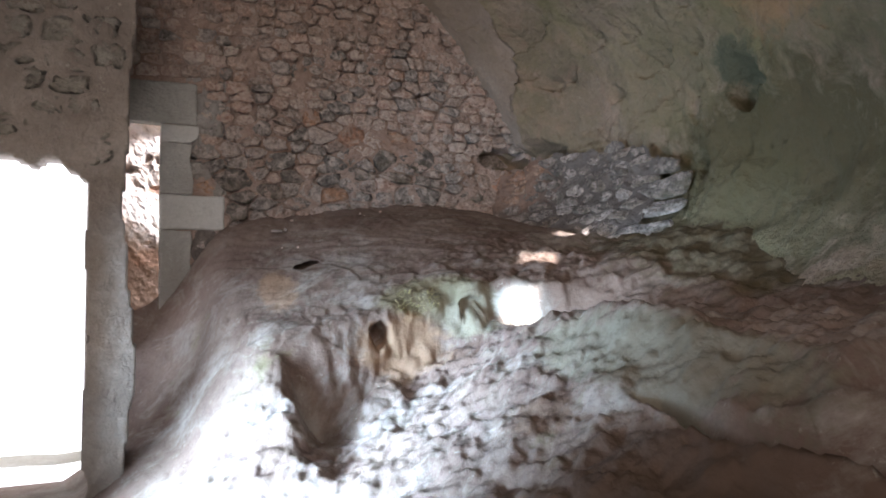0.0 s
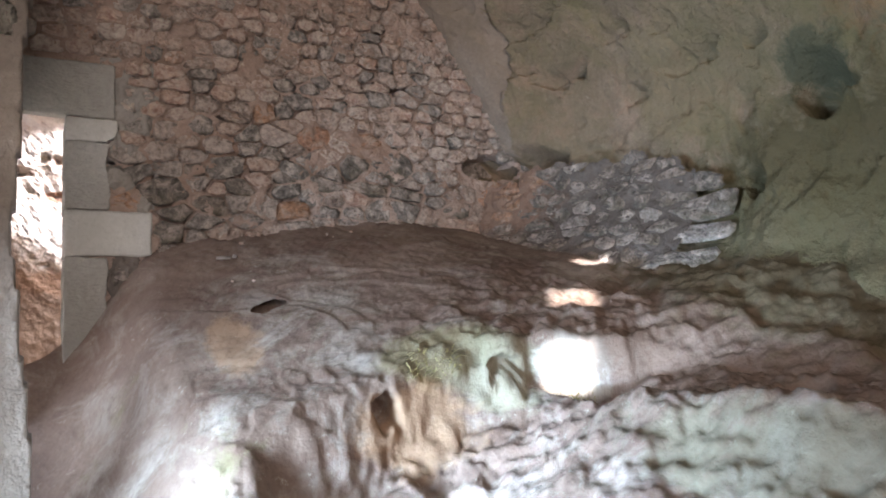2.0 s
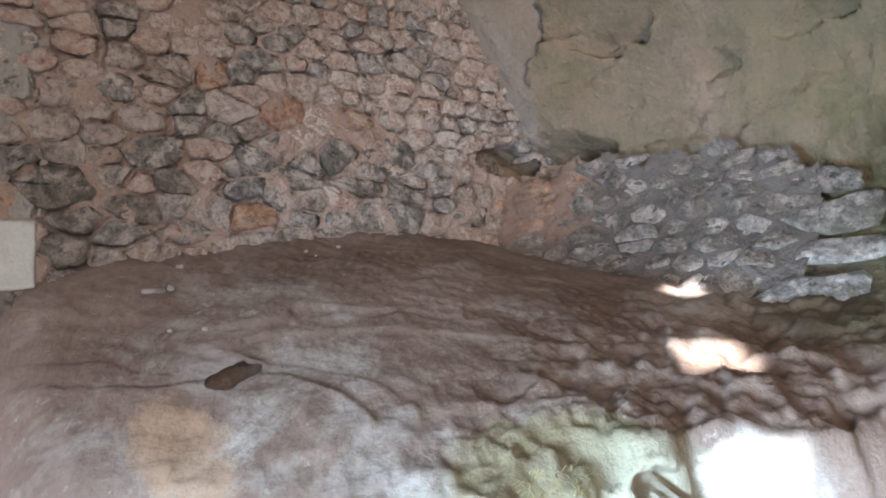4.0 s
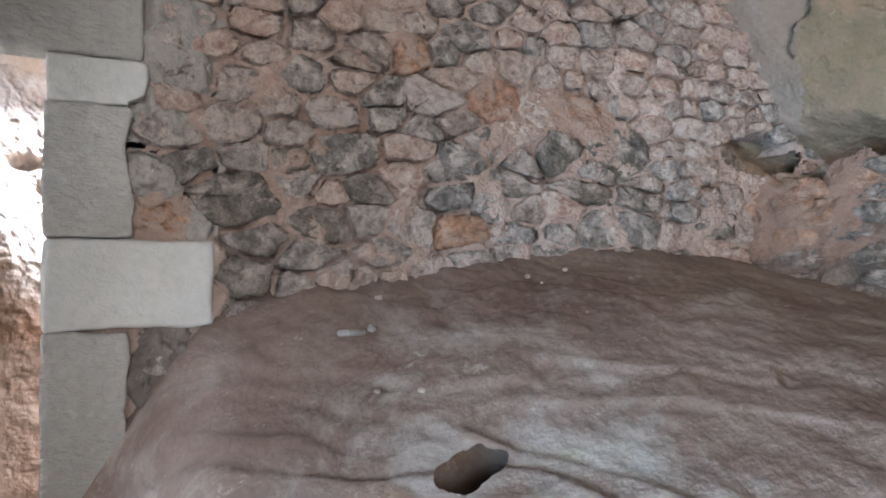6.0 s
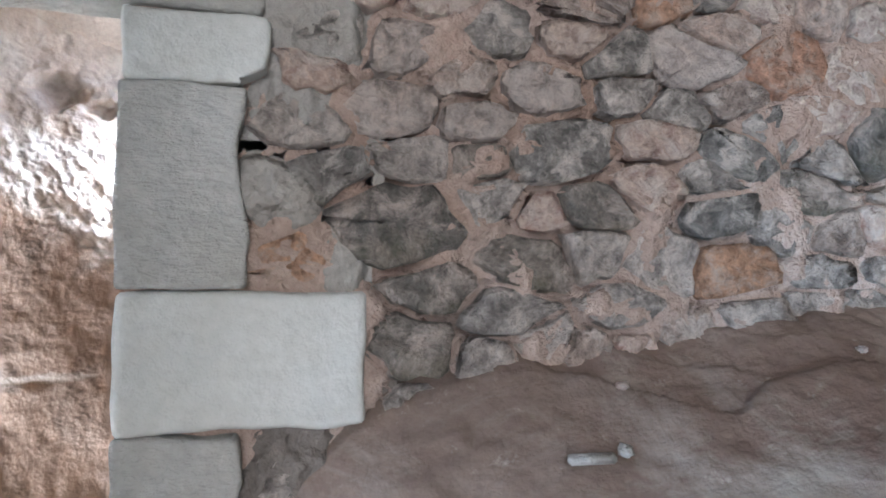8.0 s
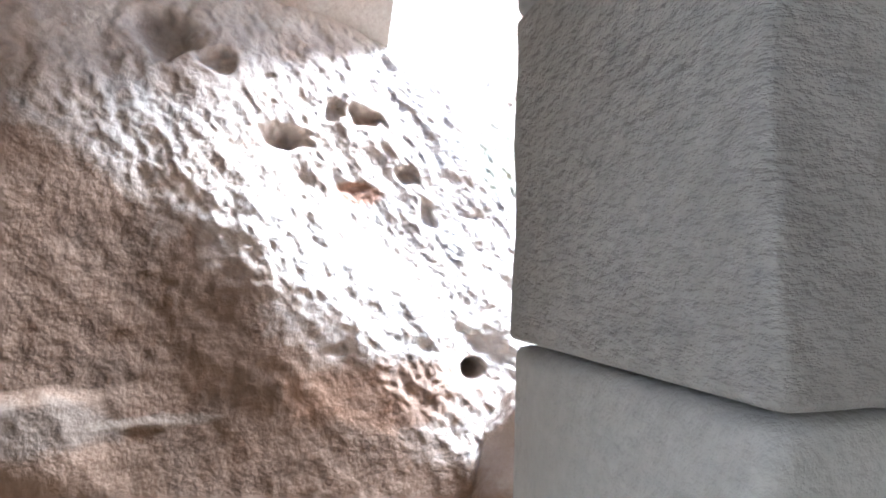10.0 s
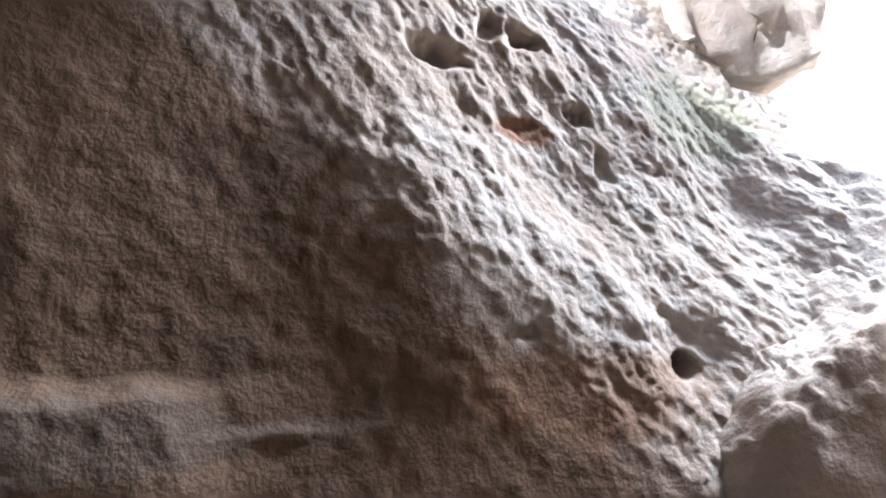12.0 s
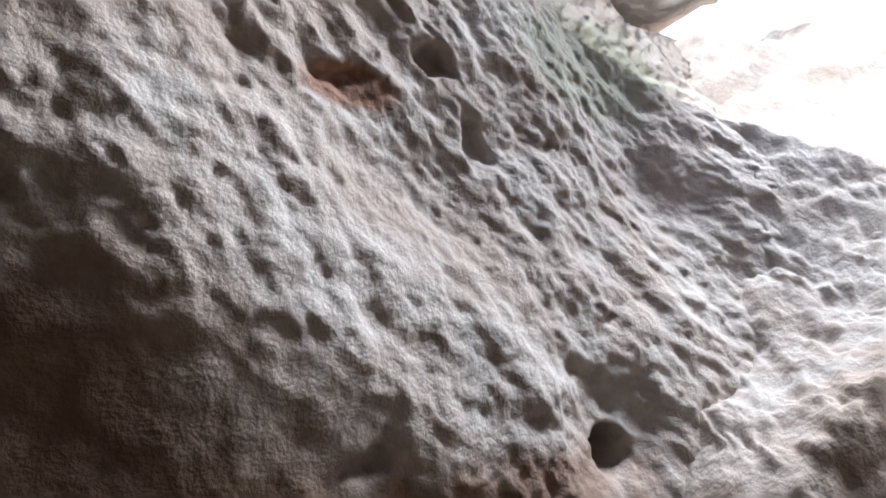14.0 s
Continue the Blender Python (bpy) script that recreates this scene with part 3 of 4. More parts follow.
for _ in range(12):
    px = rng.uniform(-0.5, 1.3)
    INNER_PITS.append((px, rng.uniform(1.4, 2.5) - 0.3 * px, rng.uniform(0.015, 0.05), rng.uniform(0.01, 0.03), rng.uniform(0.006, 0.018)))


def inner_place(x, z):
    y = inner_y(x, z)
    p = np.stack([x, y, z], 1)
    bare = ease(x + 1.2 * z + 0.12 * fbm(p, 0.3, 3, 83), 1.46, 1.86)
    # worn beds that dip to the right
    q = np.stack([(0.60 * x - 0.80 * z) / 2.4, y, 0.80 * x + 0.60 * z], 1)
    d = 0.03 * fbm(p, 0.8, 3, 81) + bare * ((0.004 + 0.012 * ease(fbm(p, 0.45, 3, 97), -0.35, 0.4)) * fbm(q, 0.14, 5, 91, 0.66) + 0.009 * fbm(p, 0.08, 4, 101, 0.65) + 0.03 * fbm(p, 0.5, 2, 95))
    y2 = y - d - 0.004 * fbm(p, 0.05, 2, 103)
    y2 = y2 + 0.45 * dent_at(x + 0.012 * fbm(p, 0.08, 2, 321), z + 0.012 * fbm(p, 0.08, 2, 331), 0.475, 1.365, 0.044, 0.038, 0.3) + 0.04 * dent_at(x, z, 0.50, 1.40, 0.14, 0.10, 0.6)
    wx, wz = x + 0.035 * fbm(p, 0.13, 3, 301), z + 0.03 * fbm(p, 0.11, 3, 311)
    for a, b, ra, rb, deep in INNER_PITS:
        y2 = y2 + deep * dent_at(wx, wz, a, b, ra, rb, 0.5)
    y2 = y2 - 0.06 * (1 - ease(z + 0.03 * fbm(p, 0.25, 3, 85), 1.30, 1.36)) * (1 - ease(x + 0.1 * fbm(p, 0.3, 3, 87), -1.05, -0.70)) * ease(z, 0.9, 1.2)
    y2 = y2 - 0.010 * bump_at(x, z, -0.72, 1.235, 0.10, 0.015)
    p[:, 1] = y2
    return p


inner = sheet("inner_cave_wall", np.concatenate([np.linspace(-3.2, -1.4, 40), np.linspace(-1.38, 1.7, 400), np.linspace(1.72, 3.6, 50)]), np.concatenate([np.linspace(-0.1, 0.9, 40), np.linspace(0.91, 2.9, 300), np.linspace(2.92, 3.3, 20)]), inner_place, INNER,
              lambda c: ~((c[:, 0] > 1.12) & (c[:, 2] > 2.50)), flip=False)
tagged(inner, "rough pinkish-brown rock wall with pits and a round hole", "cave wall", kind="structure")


def shelf_place(x, y):
    far = np.maximum(y, 2.28)
    z = 6.373 - 0.248 * x - 4.287 * far + 0.295 * x * far + 0.864 * far * far
    z = np.minimum(z, 2.46 + 0.05 * np.sin(5 * x) + 0.75 * np.maximum(x - 2.02, 0))
    z = z - 0.9 * (1 - ease(x, -0.05, 0.70)) - 1.25 * (1 - ease(y - 0.12 * (x - 0.8), 1.70, 2.16))
    p = np.stack([x, y, z], 1)
    turned = np.stack([0.8 * x - 0.6 * y, (0.6 * x + 0.8 * y) / 2.4, z], 1)
    p[:, 2] += 0.03 * fbm(p, 0.5, 3, 501) + 0.028 * fbm(turned, 0.16, 5, 511, 0.62) + 0.012 * fbm(p, 0.07, 3, 521)
    p[:, 0] += 0.03 * fbm(p, 0.2, 3, 531)
    return p


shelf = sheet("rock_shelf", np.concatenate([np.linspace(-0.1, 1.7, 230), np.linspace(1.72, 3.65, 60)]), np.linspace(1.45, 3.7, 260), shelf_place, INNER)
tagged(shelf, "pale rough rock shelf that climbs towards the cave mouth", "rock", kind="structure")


def ground_place(x, y):
    p = np.stack([x, y, np.full(len(x), 0.12)], 1)
    p[:, 2] += 0.03 * fbm(p, 0.8, 4, 111)
    return p


inner_floor = sheet("inner_floor", np.linspace(-3.2, 3.6, 60), np.linspace(0.4, 4.2, 40), ground_place, GROUND)
tagged(inner_floor, "uneven brown earth floor of the inner cave", "floor", kind="structure")


def outer_ground(x, y):
    p = np.stack([x, y, np.full(len(x), -0.75)], 1)
    p[:, 2] += 0.05 * fbm(p, 1.5, 4, 121)
    return p


ground = sheet("ground", np.linspace(-60, 60, 260), np.linspace(-60, 60, 260), outer_ground, GROUND,
               lambda c: ~((np.abs(c[:, 0] - 1.6) < 1.9) & (np.abs(c[:, 1] - 2.2) < 1.4)))
tagged(ground, "pale dry trodden earth outside and in the cave", "ground", kind="structure")

# roof over the inner cave, out of view, opened at one side for the sky lamp
def roof_place(x, y):
    p = np.stack([x, y, 3.2 + 0.0 * x], 1)
    p[:, 2] += 0.15 * fbm(p, 0.9, 4, 131) - 0.5 * ease(y, 2.4, 3.2) * (1 - ease(x, 0.2, 1.0))
    return p


roof = sheet("ceiling_inner", np.linspace(-3.4, 3.8, 120), np.linspace(0.2, 3.6, 70), roof_place, INNER,
             lambda c: ~((c[:, 0] > 0.15) & (c[:, 1] > 1.95)))
tagged(roof, "rock ceiling of the inner cave", "ceiling", kind="structure")
hang = slab("hanging_rock", 0.90, 1.64, 3.16, 3.8, 2.60, 3.5, INNER, rough=0.07, cut=0.08, bevel=0.1)
tagged(hang, "hanging pale rock lobe beside the cave mouth", "rock", kind="structure")
end_a = slab("inner_wall_left", -3.5, -3.2, 0.2, 3.0, -0.3, 3.6, INNER, rough=0.06, cut=0.2)
tagged(end_a, "rock side wall of the inner cave", "cave wall", kind="structure")
# added out of view, high enough to keep sky light out
end_b = slab("inner_wall_right", 3.6, 3.9, 0.2, 4.2, -0.3, 3.7, INNER, rough=0.06, cut=0.2)
tagged(end_b, "unseen side wall beside the cave mouth that blocks sky light", "cave wall", kind="structure")

# ---- pier with the way out ----
def pier_place(x, z):
    p = np.stack([x, np.full(len(x), -1.5), z], 1)
    p[:, 1] -= 0.03 * fbm(p, 0.2, 4, 141) + 0.01 * fbm(p, 0.05, 3, 143)
    return p


def pier_keep(c):
    x = c[:, 0] + 0.025 * fbm(c, 0.22, 2, 151)
    z = c[:, 2] + 0.04 * fbm(c, 0.22, 2, 161)
    return (x < -0.18 + 0.03 * np.sin(3 * c[:, 2])) & ~((x > -1.7) & (x < -0.38) & (z < 1.64 - 1.0 * np.clip(x + 0.55, 0, 1)))


pier = sheet("wall_pier", np.linspace(-4.4, -0.1, 260), np.linspace(-0.6, 4.8, 260), pier_place, PIER, pier_keep)
tagged(pier, "plastered rubble pier beside the bright way out", "wall", kind="structure")
bm = bmesh.new()
bm.from_mesh(pier.data)
bmesh.ops.smooth_vert(bm, verts=[v for v in bm.verts if v.is_boundary], factor=0.5, use_axis_x=True, use_axis_y=True, use_axis_z=True)
grown = bmesh.ops.extrude_face_region(bm, geom=bm.faces[:], use_keep_orig=True)["geom"]
bmesh.ops.translate(bm, vec=(0, 0.24, 0), verts=[g for g in grown if isinstance(g, bmesh.types.BMVert)])
bm.to_mesh(pier.data)
bm.free()

# added sun screen, pier to masonry, over the low passage to the sunlit yard
def screen_place(y, z):
    p = np.stack([np.full(len(y), -0.24), y, z], 1)
    p[:, 0] += 0.02 * fbm(p, 0.2, 4, 171)
    return p


screen = sheet("sun_screen", np.linspace(-1.3, 0.0, 80), np.linspace(2.3, 5.6, 140), screen_place, PIER, off_beams, flip=True)
tagged(screen, "added screen over the yard passage that keeps sun off the slope", "wall", kind="structure")
# unseen cover added so the sun misses door jamb and slope
sun_blocker = sheet("yard_sun_blocker", np.linspace(-3.0, -0.2, 60), np.linspace(-1.3, 0.05, 40),
                  lambda x, y: np.stack([x, y, 3.2 + 0.05 * fbm(np.stack([x, y, 0 * x], 1), 0.5, 3, 191)], 1), VAULT, off_beams)
tagged(sun_blocker, "added unseen cover that blocks the sun near the doorway", "ceiling", kind="structure")
yard_floor = sheet("yard_ground", np.linspace(-9.0, -0.25, 120), np.linspace(-1.3, 0.45, 40),
                   lambda x, y: np.stack([x, y, -0.08 + 0.3 * ease(y, -1.5, -0.1) + 0.03 * fbm(np.stack([x, y, 0 * x], 1), 0.5, 3, 195)], 1), PALEGROUND)
tagged(yard_floor, "pale sunlit trodden ground of the yard", "ground", kind="structure")
behind = slab("cave_back", -6, 6, -9.4, -9.0, -0.5, 6.0, VAULT, rough=0.1, cut=0.5)
tagged(behind, "rock wall closing the cave", "cave wall", kind="structure")
# unseen sheets added to hold the sun back, slotted for the spots
flank = sheet("unseen_flank", np.concatenate([np.linspace(-9.2, -4.4, 40), np.linspace(-4.37, -1.4, 130)]), np.concatenate([np.linspace(-0.8, 3.6, 45), np.linspace(3.62, 5.2, 80)]),
              lambda y, z: np.stack([-2.6 + 0.12 * fbm(np.stack([0 * y, y, z], 1), 0.8, 4, 183), y, z], 1), VAULT,
              lambda c: off_beams(c) & ~((np.abs(c[:, 1] + 3.4) < 0.75) & (np.abs(c[:, 2] - 0.45) < 0.75)))
tagged(flank, "unseen side wall with sun slots and an added lamp opening", "cave wall", kind="structure")
cap = sheet("ceiling_cave", np.concatenate([np.linspace(-2.9, -2.2, 45), np.linspace(-2.15, 0.6, 40)]), np.concatenate([np.linspace(-9.2, -4.4, 30), np.linspace(-4.38, -1.3, 150)]),
            lambda x, y: np.stack([x, y, 4.75 + 0.12 * fbm(np.stack([x, y, 0 * x], 1), 0.9, 4, 181)], 1), VAULT, off_beams)
tagged(cap, "unseen ceiling closing the cave, slotted for the sun spots", "ceiling", kind="structure")
# glowing panel added close behind the way out for its blown-out daylight
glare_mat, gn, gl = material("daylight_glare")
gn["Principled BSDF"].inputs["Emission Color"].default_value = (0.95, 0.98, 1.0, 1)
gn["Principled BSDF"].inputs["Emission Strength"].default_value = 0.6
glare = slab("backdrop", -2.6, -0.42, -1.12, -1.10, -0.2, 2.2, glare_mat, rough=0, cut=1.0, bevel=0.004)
tagged(glare, "glowing white panel in place of daylight beyond the way out", "backdrop", kind="structure")
# unseen slab added so the panel's glow misses the doorway
shade = slab("glare_blocker", -2.7, -0.40, -1.09, -0.95, -0.3, 2.3, PIER, rough=0.01, cut=0.2)
tagged(shade, "added slab that blocks the back of the glowing panel", "wall", kind="structure")
# glowing panel added for the overexposed sky; it also lights the mouth
sky_mat, gn, gl = material("white_sky")
gn["Principled BSDF"].inputs["Emission Color"].default_value = (1.0, 0.99, 0.99, 1)
gn["Principled BSDF"].inputs["Emission Strength"].default_value = 0.8
sky_panel = slab("backdrop_sky", -3.0, 16.0, 11.0, 11.1, -1.0, 14.0, sky_mat, rough=0, cut=6.0, bevel=0.02)
tagged(sky_panel, "glowing white panel in place of the sky beyond the cave mouth", "sky", kind="structure")
# unseen cover added against sky light leaking in behind the masonry
top = slab("leak_cover", -3.2, 4.6, -0.1, 0.6, 4.55, 4.8, VAULT, rough=0.03, cut=0.4)
tagged(top, "added cover on the masonry wall that keeps sky light out", "ceiling", kind="structure")
yard = slab("yard_wall", -9.0, -8.5, -8, 8, -0.5, 3.5, PIER, rough=0.1, cut=0.6)
tagged(yard, "pale rock face beyond the sunlit yard", "rock face", kind="structure")

# ---- stones of the masonry ----
def clip_half(poly, nx, nz, c):
    """Keeps the part of a convex outline where nx*x + nz*z <= c."""
    out = []
    for i, (ax, az) in enumerate(poly):
        bx, bz = poly[(i + 1) % len(poly)]
        da, db = nx * ax + nz * az - c, nx * bx + nz * bz - c
        if da <= 0:
            out.append((ax, az))
        if (da < 0) != (db < 0) and da != db:
            t = da / (da - db)
            out.append((ax + t * (bx - ax), az + t * (bz - az)))
    return out


def cells(seeds, reach=0.55):
    """The cell of each seed (x, z, stretch): what lies nearer to it than to any other, lying stones being wider than high."""
    made = []
    for i, (x, z, w) in enumerate(seeds):
        poly = [(x - 0.3, z - 0.2), (x + 0.3, z - 0.2), (x + 0.3, z + 0.2), (x - 0.3, z + 0.2)]
        for j, (x2, z2, w2) in enumerate(seeds):
            dx, dz = x2 - x, z2 - z
            if i == j or abs(dx) > reach or abs(dz) > reach:
                continue
            f = 0.5 + 0.3 * (w - w2) / (w + w2)
            k = 2.6
            poly = clip_half(poly, dx, k * dz, dx * (x + f * dx) + k * dz * (z + f * dz))
            if len(poly) < 3:
                break
        made.append(poly)
    return made


def round_off(poly, rounds=2, cut=0.2):
    for _ in range(rounds):
        out = []
        for i, a in enumerate(poly):
            b = poly[(i + 1) % len(poly)]
            out += [(a[0] + cut * (b[0] - a[0]), a[1] + cut * (b[1] - a[1])), (b[0] - cut * (b[0] - a[0]), b[1] - cut * (b[1] - a[1]))]
        poly = out
    return poly


def stone_parts(poly, joint, bulge, r):
    """Rings of points (x, z, height over the mortar) for one weathered stone with a ragged outline."""
    cx, cz = sum(p[0] for p in poly) / len(poly), sum(p[1] for p in poly) / len(poly)
    span = max(0.03, min(max(p[0] for p in poly) - min(p[0] for p in poly), max(p[1] for p in poly) - min(p[1] for p in poly)) / 2)
    edge = round_off(poly, 1, 0.16)
    edge = [q for i, a in enumerate(edge) for b in (edge[(i + 1) % len(edge)],)
            for q in ((a, ((a[0] + b[0]) / 2, (a[1] + b[1]) / 2)) if math.hypot(a[0] - b[0], a[1] - b[1]) > 0.05 else (a,))]
    edge = [(x + r.uniform(-0.1, 0.1) * span, z + r.uniform(-0.1, 0.1) * span) for x, z in edge]
    tilt_x, tilt_z = r.uniform(-0.10, 0.10), r.uniform(-0.14, 0.06)
    verts, n = [], len(edge)
    for scale, h, wild in ((1 - joint / span, -0.025, 0.0), (0.97 - 1.2 * joint / span, 0.45 * bulge, 0.3), (0.82, bulge, 0.30), (0.50, bulge, 0.5), (0.22, bulge, 0.3)):
        for x, z in edge:
            k = 1 + r.uniform(-0.06, 0.06)
            px, pz = (x - cx) * scale * k, (z - cz) * scale * k
            verts.append((px, pz, h + (tilt_x * px + tilt_z * pz) * (h > 0) + wild * r.uniform(-0.03, 0.026)))
    verts.append((0, 0, bulge))
    faces = [(q * n + i, q * n + (i + 1) % n, (q + 1) * n + (i + 1) % n, (q + 1) * n + i) for q in range(4) for i in range(n)]
    faces += [(4 * n + i, 4 * n + (i + 1) % n, 5 * n) for i in range(n)]
    return (cx, cz), verts, faces


DARK = ((0.55, 1.81, 0.36, 0.18), (0.57, 1.54, 0.19, 0.16), (0.86, 1.73, 0.22, 0.14), (1.00, 1.85, 0.17, 0.09), (0.64, 1.66, 0.23, 0.06),
        (0.73, 1.95, 0.11, 0.06), (2.13, 2.08, 0.35, 0.24), (1.83, 2.02, 0.22, 0.17), (2.29, 1.86, 0.30, 0.07), (1.92, 1.90, 0.23, 0.07),
        (1.58, 1.89, 0.23, 0.08), (2.66, 1.76, 0.23, 0.12))
ORANGE = ((0.32, 1.72, 0.16, 0.10), (1.54, 2.22, 0.22, 0.17), (1.19, 2.38, 0.18, 0.11), (1.89, 2.23, 0.23, 0.14), (3.05, 1.88, 0.48, 0.22),
          (1.38, 1.71, 0.15, 0.14))
GREY = ((0.33, 2.00, 0.19, 0.12), (0.92, 1.98, 0.22, 0.13), (1.16, 1.72, 0.19, 0.12), (1.33, 1.84, 0.20, 0.08), (1.43, 2.46, 0.19, 0.14),
        (0.79, 2.23, 0.16, 0.09), (1.08, 1.63, 0.22, 0.07), (0.75, 1.52, 0.13, 0.11), (0.88, 1.54, 0.12, 0.10), (0.59, 1.95, 0.13, 0.08),
        (1.47, 2.05, 0.19, 0.12), (1.62, 1.70, 0.23, 0.09), (1.99, 1.72, 0.18, 0.12), (1.82, 1.71, 0.17, 0.11), (2.25, 1.74, 0.23, 0.18))
PALE = ((0.57, 2.18, 0.19, 0.15), (0.87, 2.12, 0.19, 0.13), (0.72, 2.04, 0.15, 0.10), (0.55, 2.05, 0.16, 0.11), (1.28, 2.21, 0.28, 0.11),
        (2.25, 2.58, 0.22, 0.07))
KNOWN = [(q, m) for group, m in ((DARK, DARKSTONE), (ORANGE, ORANGESTONE), (GREY, GREYSTONE), (PALE, PALESTONE)) for q in group]


def lay_courses(r, x0, x1, z0, z1, height, width):
    """Seeds of stones in uneven courses."""
    seeds, z = [], z0
    while z < z1:
        h = r.uniform(*height)
        x = x0 - r.uniform(0, width[1])
        while x < x1:
            w = r.uniform(*width)
            seeds.append((x + w / 2, z + h / 2 + r.uniform(-0.3, 0.3) * h + 0.02 * math.sin(2.3 * x), (0.5 * w + h) * 1.0))
            x += w
        z += h
    return seeds


def covered(x, z):
    """Door frame, holes and rock, where no stone shows."""
    if x < -0.5 or (x < 0.02 and z < 2.56) or z > 4.3 or x > edge_x(np.array([z]))[0] + 0.1:
        return True
    if any(x0 - 0.01 < x < x1 + 0.03 and b0 - 0.02 < z < b1 + 0.02 for x0, x1, b0, b1 in BLOCKS) or (x < 0.29 and 2.2 < z < 2.57):
        return True
    if z < float(slope_z(np.array([max(x, 0.3)]), np.array([-0.03]))[0]) - 0.12:
        return True
    return ((x - 2.99) / 0.28) ** 2 + ((z - 2.09) / 0.11) ** 2 < 1 or ((x - 2.19) / 0.12) ** 2 + ((z - 2.65) / 0.05) ** 2 < 1


r = random.Random(11)
loose = [q for q in lay_courses(r, -0.6, 3.6, 0.9, 4.3, (0.060, 0.115), (0.09, 0.23))
         if not any(((q[0] - x) / (0.5 * w + 0.03)) ** 2 + ((q[1] - z) / (0.5 * h + 0.025)) ** 2 < 1 for (x, z, w, h), _ in KNOWN)]
seeds = [(x, z, 0.5 * w + h) for (x, z, w, h), _ in KNOWN] + loose
outlines = cells(seeds)
mats = [m for _, m in KNOWN] + [None] * len(loose)
# open joints: the mortar has fallen out between some of the stones
co = np.zeros(3 * len(front.data.vertices))
front.data.vertices.foreach_get("co", co)
co = co.reshape(-1, 3)
gap = np.full(len(co), 1.0)
for (x, z, w), poly in zip(seeds, outlines):
    if len(poly) < 3 or covered(x, z):
        continue
    at = np.nonzero((np.abs(co[:, 0] - x) < 0.35) & (np.abs(co[:, 2] - z) < 0.25))[0]
    far = np.full(len(at), 1.0)
    for i, (ax, az) in enumerate(poly):
        bx, bz = poly[(i + 1) % len(poly)]
        long = math.hypot(bx - ax, bz - az)
        if long > 1e-6:
            far = np.minimum(far, ((bx - ax) * (co[at, 2] - az) - (bz - az) * (co[at, 0] - ax)) / long)
    inside = far > 0
    gap[at[inside]] = far[inside]
co[:, 1] += 0.055 * (1 - ease(gap, 0.003, 0.012)) * ease(fbm(co, 0.16, 3, 441), 0.02, 0.32) * ease(co[:, 0], 0.42, 0.55)
front.data.vertices.foreach_set("co", co.ravel())
front.data.update()

near, rest_v, rest_f = 0, [], []
for (x, z, w), poly, m in zip(seeds, outlines, mats):
    if len(poly) < 3 or covered(x, z):
        continue
    centre, verts, faces = stone_parts(poly, r.uniform(0.001, 0.011), r.uniform(0.003, 0.026), r)
    if z < 3.5 and near < 300:
        near += 1
        if m is None:
            m = r.choice((STONE, STONE, STONE, GREYSTONE)) if z > 2.0 else r.choice((STONE, GREYSTONE, GREYSTONE))
        ob = mesh_object("stone", [(a, -h, b) for a, b, h in verts], faces, m, front)
        ob.location = (centre[0], 0.0, centre[1])
    else:
        k = len(rest_v)
        rest_v += [(a + centre[0], -h, b + centre[1]) for a, b, h in verts]
        rest_f += [tuple(i + k for i in f) for f in faces]
upper = mesh_object("upper_stones", rest_v, rest_f, ISLANDSTONE, front)
tagged(upper, kind="stuff")

# stones of the pier
pseeds = lay_courses(r, -1.9, -0.1, -0.1, 3.4, (0.11, 0.19), (0.14, 0.28))
pv, pf = [], []
for (x, z, w), poly in zip(pseeds, cells(pseeds)):
    if len(poly) < 3 or not all(pier_keep(np.array([[a, -1.5, b]]))[0] for a, b in poly):
        continue
    centre, verts, faces = stone_parts(poly, r.uniform(0.012, 0.03), r.uniform(0.0, 0.008), r)
    ob = mesh_object("stone", [(a, -h, b) for a, b, h in verts], faces, PIERSTONE, pier)
    ob.location = (centre[0], -1.493, centre[1])

# low grey masonry against the foot of the vault
def low_place(n, z):
    x = vault_x(n, z) - 0.14 - 0.10 * ease(n, 1.0, 0.0)
    p = np.stack([x, -n, z], 1)
    p[:, 0] -= 0.03 * fbm(p, 0.2, 4, 201) + 0.012 * fbm(p, 0.06, 3, 211)
    return p


def low_top(n):
    return 2.06 - 0.16 * (1 - ease(n, 0.1, 0.55)) + 0.05 * np.sin(5 * n + 0.4) + 0.03 * np.sin(23 * n) + 0.02 * np.sin(47 * n + 1) - 0.24 * ease(n, 1.0, 1.7)


low = sheet("wall_low_masonry", np.linspace(-0.15, 1.6, 170), np.linspace(1.2, 2.35, 120), low_place, GREYMORTAR,
            lambda c: c[:, 2] < low_top(-c[:, 1]), flip=True)
tagged(low, "low grey rubble masonry against the foot of the vault", "wall", kind="structure")
lseeds = lay_courses(r, -0.1, 1.5, 1.3, 2.2, (0.045, 0.10), (0.11, 0.30))
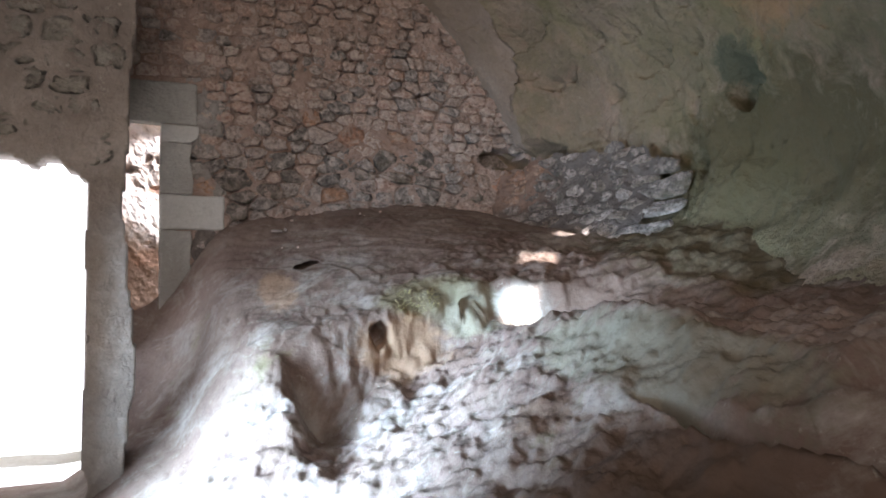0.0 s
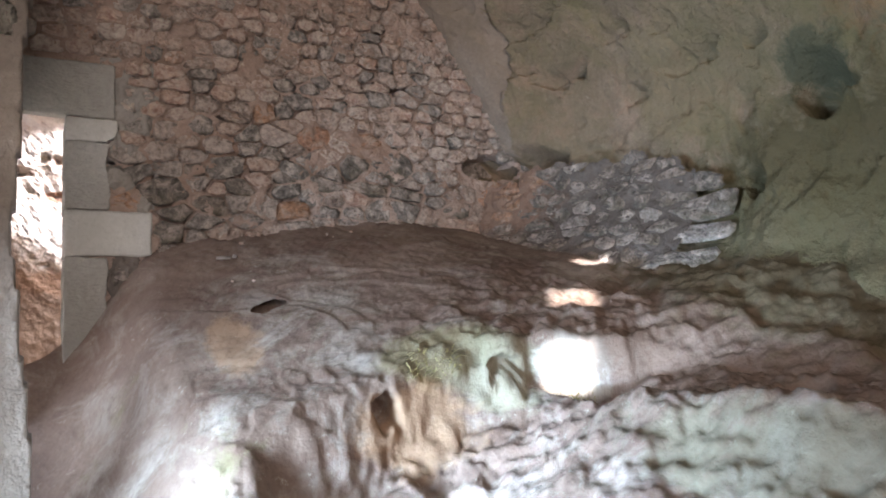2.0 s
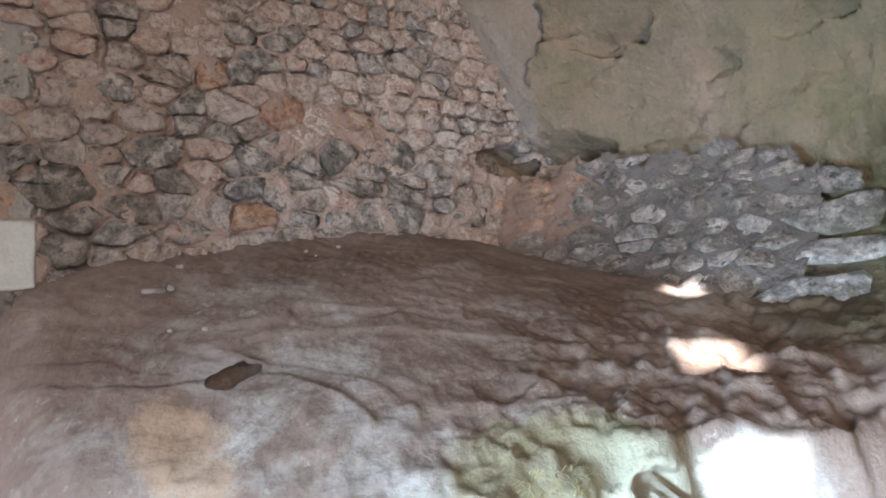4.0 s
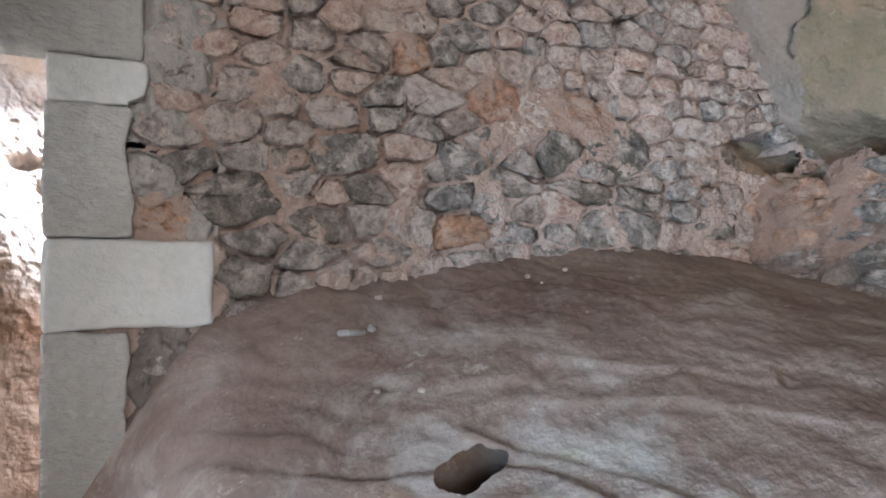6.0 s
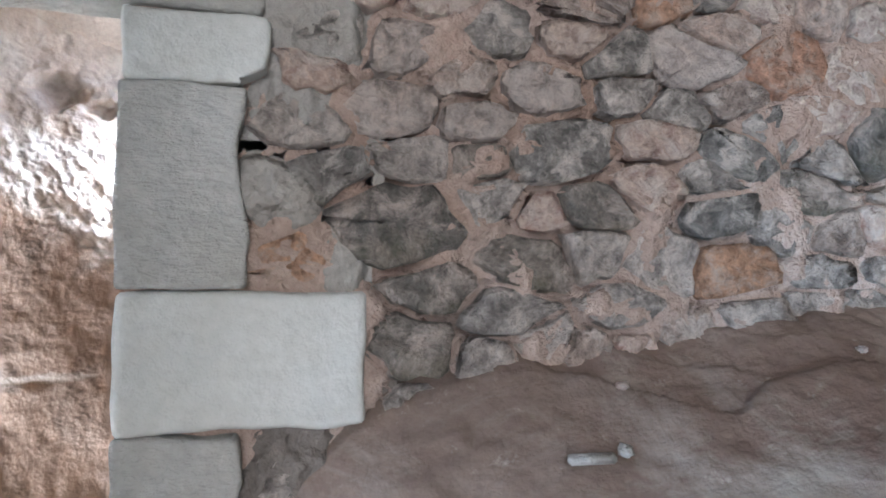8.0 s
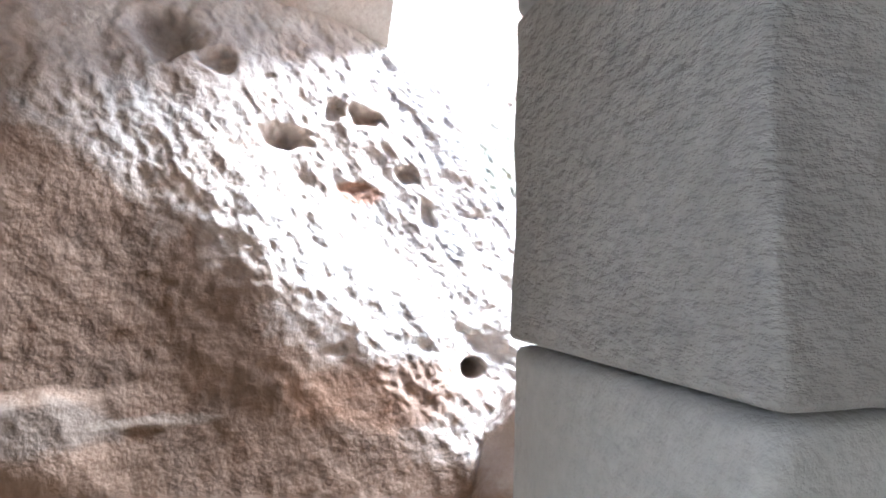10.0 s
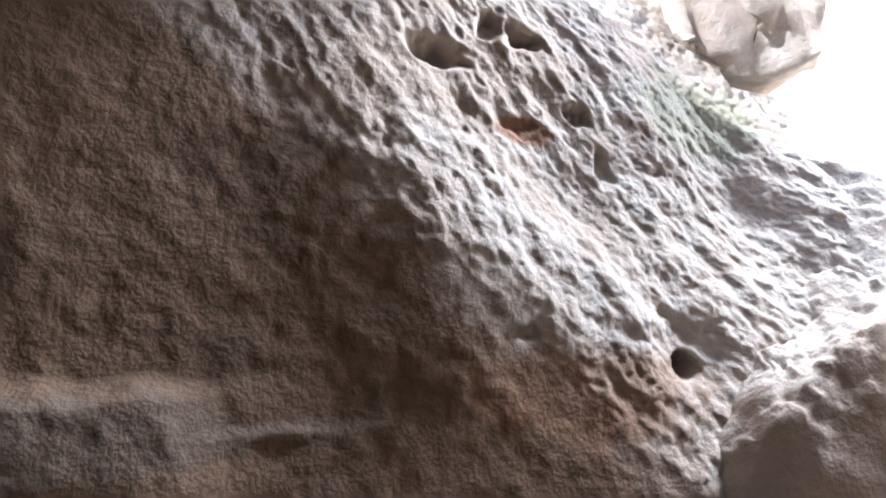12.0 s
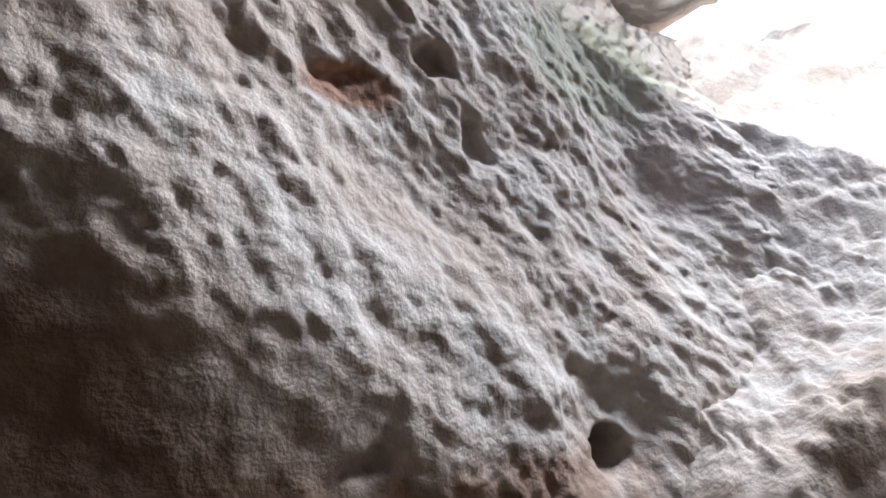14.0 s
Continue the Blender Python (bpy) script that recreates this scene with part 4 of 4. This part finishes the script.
for (n, z, w), poly in zip(lseeds, cells(lseeds)):
    if len(poly) < 3 or z > low_top(n) - 0.01 or n < 0.02:
        continue
    centre, verts, faces = stone_parts(poly, r.uniform(0.0, 0.005), r.uniform(0.002, 0.014), r)
    at = low_place(np.array([centre[0]]), np.array([centre[1]]))[0]
    to = low_place(np.array([centre[0] + 0.05, centre[0]]), np.array([centre[1], centre[1] + 0.05]))
    e1, e2 = Vector(to[0] - at).normalized(), Vector(to[1] - at).normalized()
    out = e2.cross(e1).normalized()
    if out.x > 0:
        out = -out
    ob = mesh_object("stone", [tuple(e1 * a + e2 * b + out * h) for a, b, h in verts], faces, ORANGESTONE if centre[0] < 0.30 + 0.1 * math.sin(40 * centre[1]) and centre[1] > 1.62 else r.choice((GREYSTONE, DARKSTONE, DARKSTONE, DARKSTONE)), low)
    ob.location = at

# broken bits of white plaster on the rock, and pebbles
def chip(name, at, size, mat, turn, seed, parent=None):
    bm = bmesh.new()
    bmesh.ops.create_cube(bm, size=1)
    bmesh.ops.scale(bm, vec=size, verts=bm.verts)
    bmesh.ops.bevel(bm, geom=bm.edges[:], offset=min(size) * 0.2, segments=2, affect="EDGES")
    rr = random.Random(seed)
    for v in bm.verts:
        v.co += Vector((rr.uniform(-1, 1), rr.uniform(-1, 1), rr.uniform(-1, 1))) * min(size) * 0.1
    me = bpy.data.meshes.new(name)
    bm.to_mesh(me)
    bm.free()
    me.materials.append(mat)
    me.shade_smooth()
    ob = new(name, me)
    ob.matrix_world = pose(*at, 0, 0, turn)
    if parent:
        ob.parent = parent
    return ob


def on_slope(x, y):
    return float(slope_place(np.array([x]), np.array([y]))[0, 2])


piece = chip("plaster_fragment", (0.845, -0.30, on_slope(0.845, -0.30) + 0.010), (0.085, 0.024, 0.018), SMEAR, -8, 3)
tagged(piece, "broken white plaster bar lying on the rock slope", "rubble")
piece = chip("plaster_fragment", (0.91, -0.30, on_slope(0.91, -0.30) + 0.010), (0.022, 0.026, 0.022), SMEAR, 25, 4)
tagged(piece, "small upright chip of white plaster on the rock slope", "rubble")
rr = random.Random(21)
for k in range(7):
    x, y = rr.uniform(0.5, 2.6), -rr.uniform(0.12, 0.7)
    e = rr.uniform(0.008, 0.018)
    peb = chip("pebble", (x, y, on_slope(x, y) + 0.3 * e), (e * 1.4, e, e * 0.8), STONE, rr.uniform(0, 180), 40 + k)
    tagged(peb, "small loose brown pebble on the rock slope", "pebble", "pebbles on the slope")

# dark slab added at the back of the masonry hole to give its shade
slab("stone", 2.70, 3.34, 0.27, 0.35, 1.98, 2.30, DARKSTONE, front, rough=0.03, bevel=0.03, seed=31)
# grey lime smears beside the dressed blocks
def coat(name, place, a0, b0, ra, rb, mat, parent, label, proud=0.02, seed=1, fine=0.012):
    """A smear that comes out of a wall with a ragged outline; place(a, b) gives the wall's face, which looks along -y."""
    a, b = np.linspace(a0 - 1.6 * ra, a0 + 1.6 * ra, 70), np.linspace(b0 - 1.6 * rb, b0 + 1.6 * rb, 70)

    def lay(u, w):
        p = place(u, w)
        flat = np.stack([u, 0 * u, w], 1)
        off = np.sqrt(((u - a0) / ra) ** 2 + ((w - b0) / rb) ** 2) + 0.35 * fbm(flat, 0.12, 4, seed)
        p[:, 1] += 0.025 - (0.025 + proud + fine * fbm(flat, 0.05, 4, seed + 9)) * (1 - ease(off, 0.75, 1.15))
        return p
    ob = sheet(name, a, b, lay, mat)
    ob.parent = parent
    ob["label"] = label
    return ob


def plain_wall(x, z):
    return np.stack([x, 0 * x, z], 1)


coat("mortar_patch", plain_wall, 0.36, 1.24, 0.12, 0.19, SMEARDARK, front, "dark grey crumbled mortar under a dressed block", 0.03, 701, 0.022)
coat("mortar_patch", plain_wall, 0.355, 2.30, 0.105, 0.27, SMEAR, front, "smooth pale grey mortar beside the lintel", 0.010, 711, 0.016)
coat("mortar_patch", plain_wall, 0.305, 1.86, 0.085, 0.07, SMEAR, front, "pale lumps of mortar between stones", 0.018, 721, 0.022)
coat("mortar_patch", plain_wall, 0.425, 1.73, 0.045, 0.11, SMEAR, front, "grey lime smeared beside an ochre stone", 0.012, 731, 0.018)


def grass_tuft(at, spread, count, length, seed):
    """Dry blades that fan out from a crevice."""
    rr = random.Random(seed)
    verts, faces = [], []
    for _ in range(count):
        x, z = rr.uniform(-1, 1) * spread[0], rr.uniform(-1, 1) * spread[1]
        lean = Vector((rr.uniform(-1, 1), rr.uniform(-1.0, -0.2), rr.uniform(-0.4, 1.0))).normalized()
        size, wide = length * rr.uniform(0.5, 1.2), rr.uniform(0.0012, 0.0028)
        root, side = Vector((x, 0, z)), lean.cross(Vector((0.3, 0.2, 1))).normalized()
        mid_, tip = root + 0.6 * size * lean, root + size * (lean + Vector((0, 0, -0.35)))
        k = len(verts)
        verts += [root - wide * side, root + wide * side, mid_ + wide * side, mid_ - wide * side, tip]
        faces += [(k, k + 1, k + 2, k + 3), (k + 3, k + 2, k + 4)]
    ob = mesh_object("grass_tuft", verts, faces, STRAW, smooth=False)
    ob.location = at
    return tagged(ob, "dry yellow-green grass tuft in a crevice of the rock", "grass", "grass on the rock")


STRAW = rock("dry_grass", [(0.3, (0.16, 0.15, 0.06)), (0.5, (0.30, 0.26, 0.12)), (0.7, (0.42, 0.37, 0.20))], (0.12, 0.13, 0.05), 0.5, (0.45, 0.40, 0.25), 0.1)
grass_tuft((1.98, -2.16, 0.62), (0.12, 0.02), 110, 0.06, 3)
grass_tuft((1.42, -1.86, 0.80), (0.14, 0.06), 120, 0.05, 4)
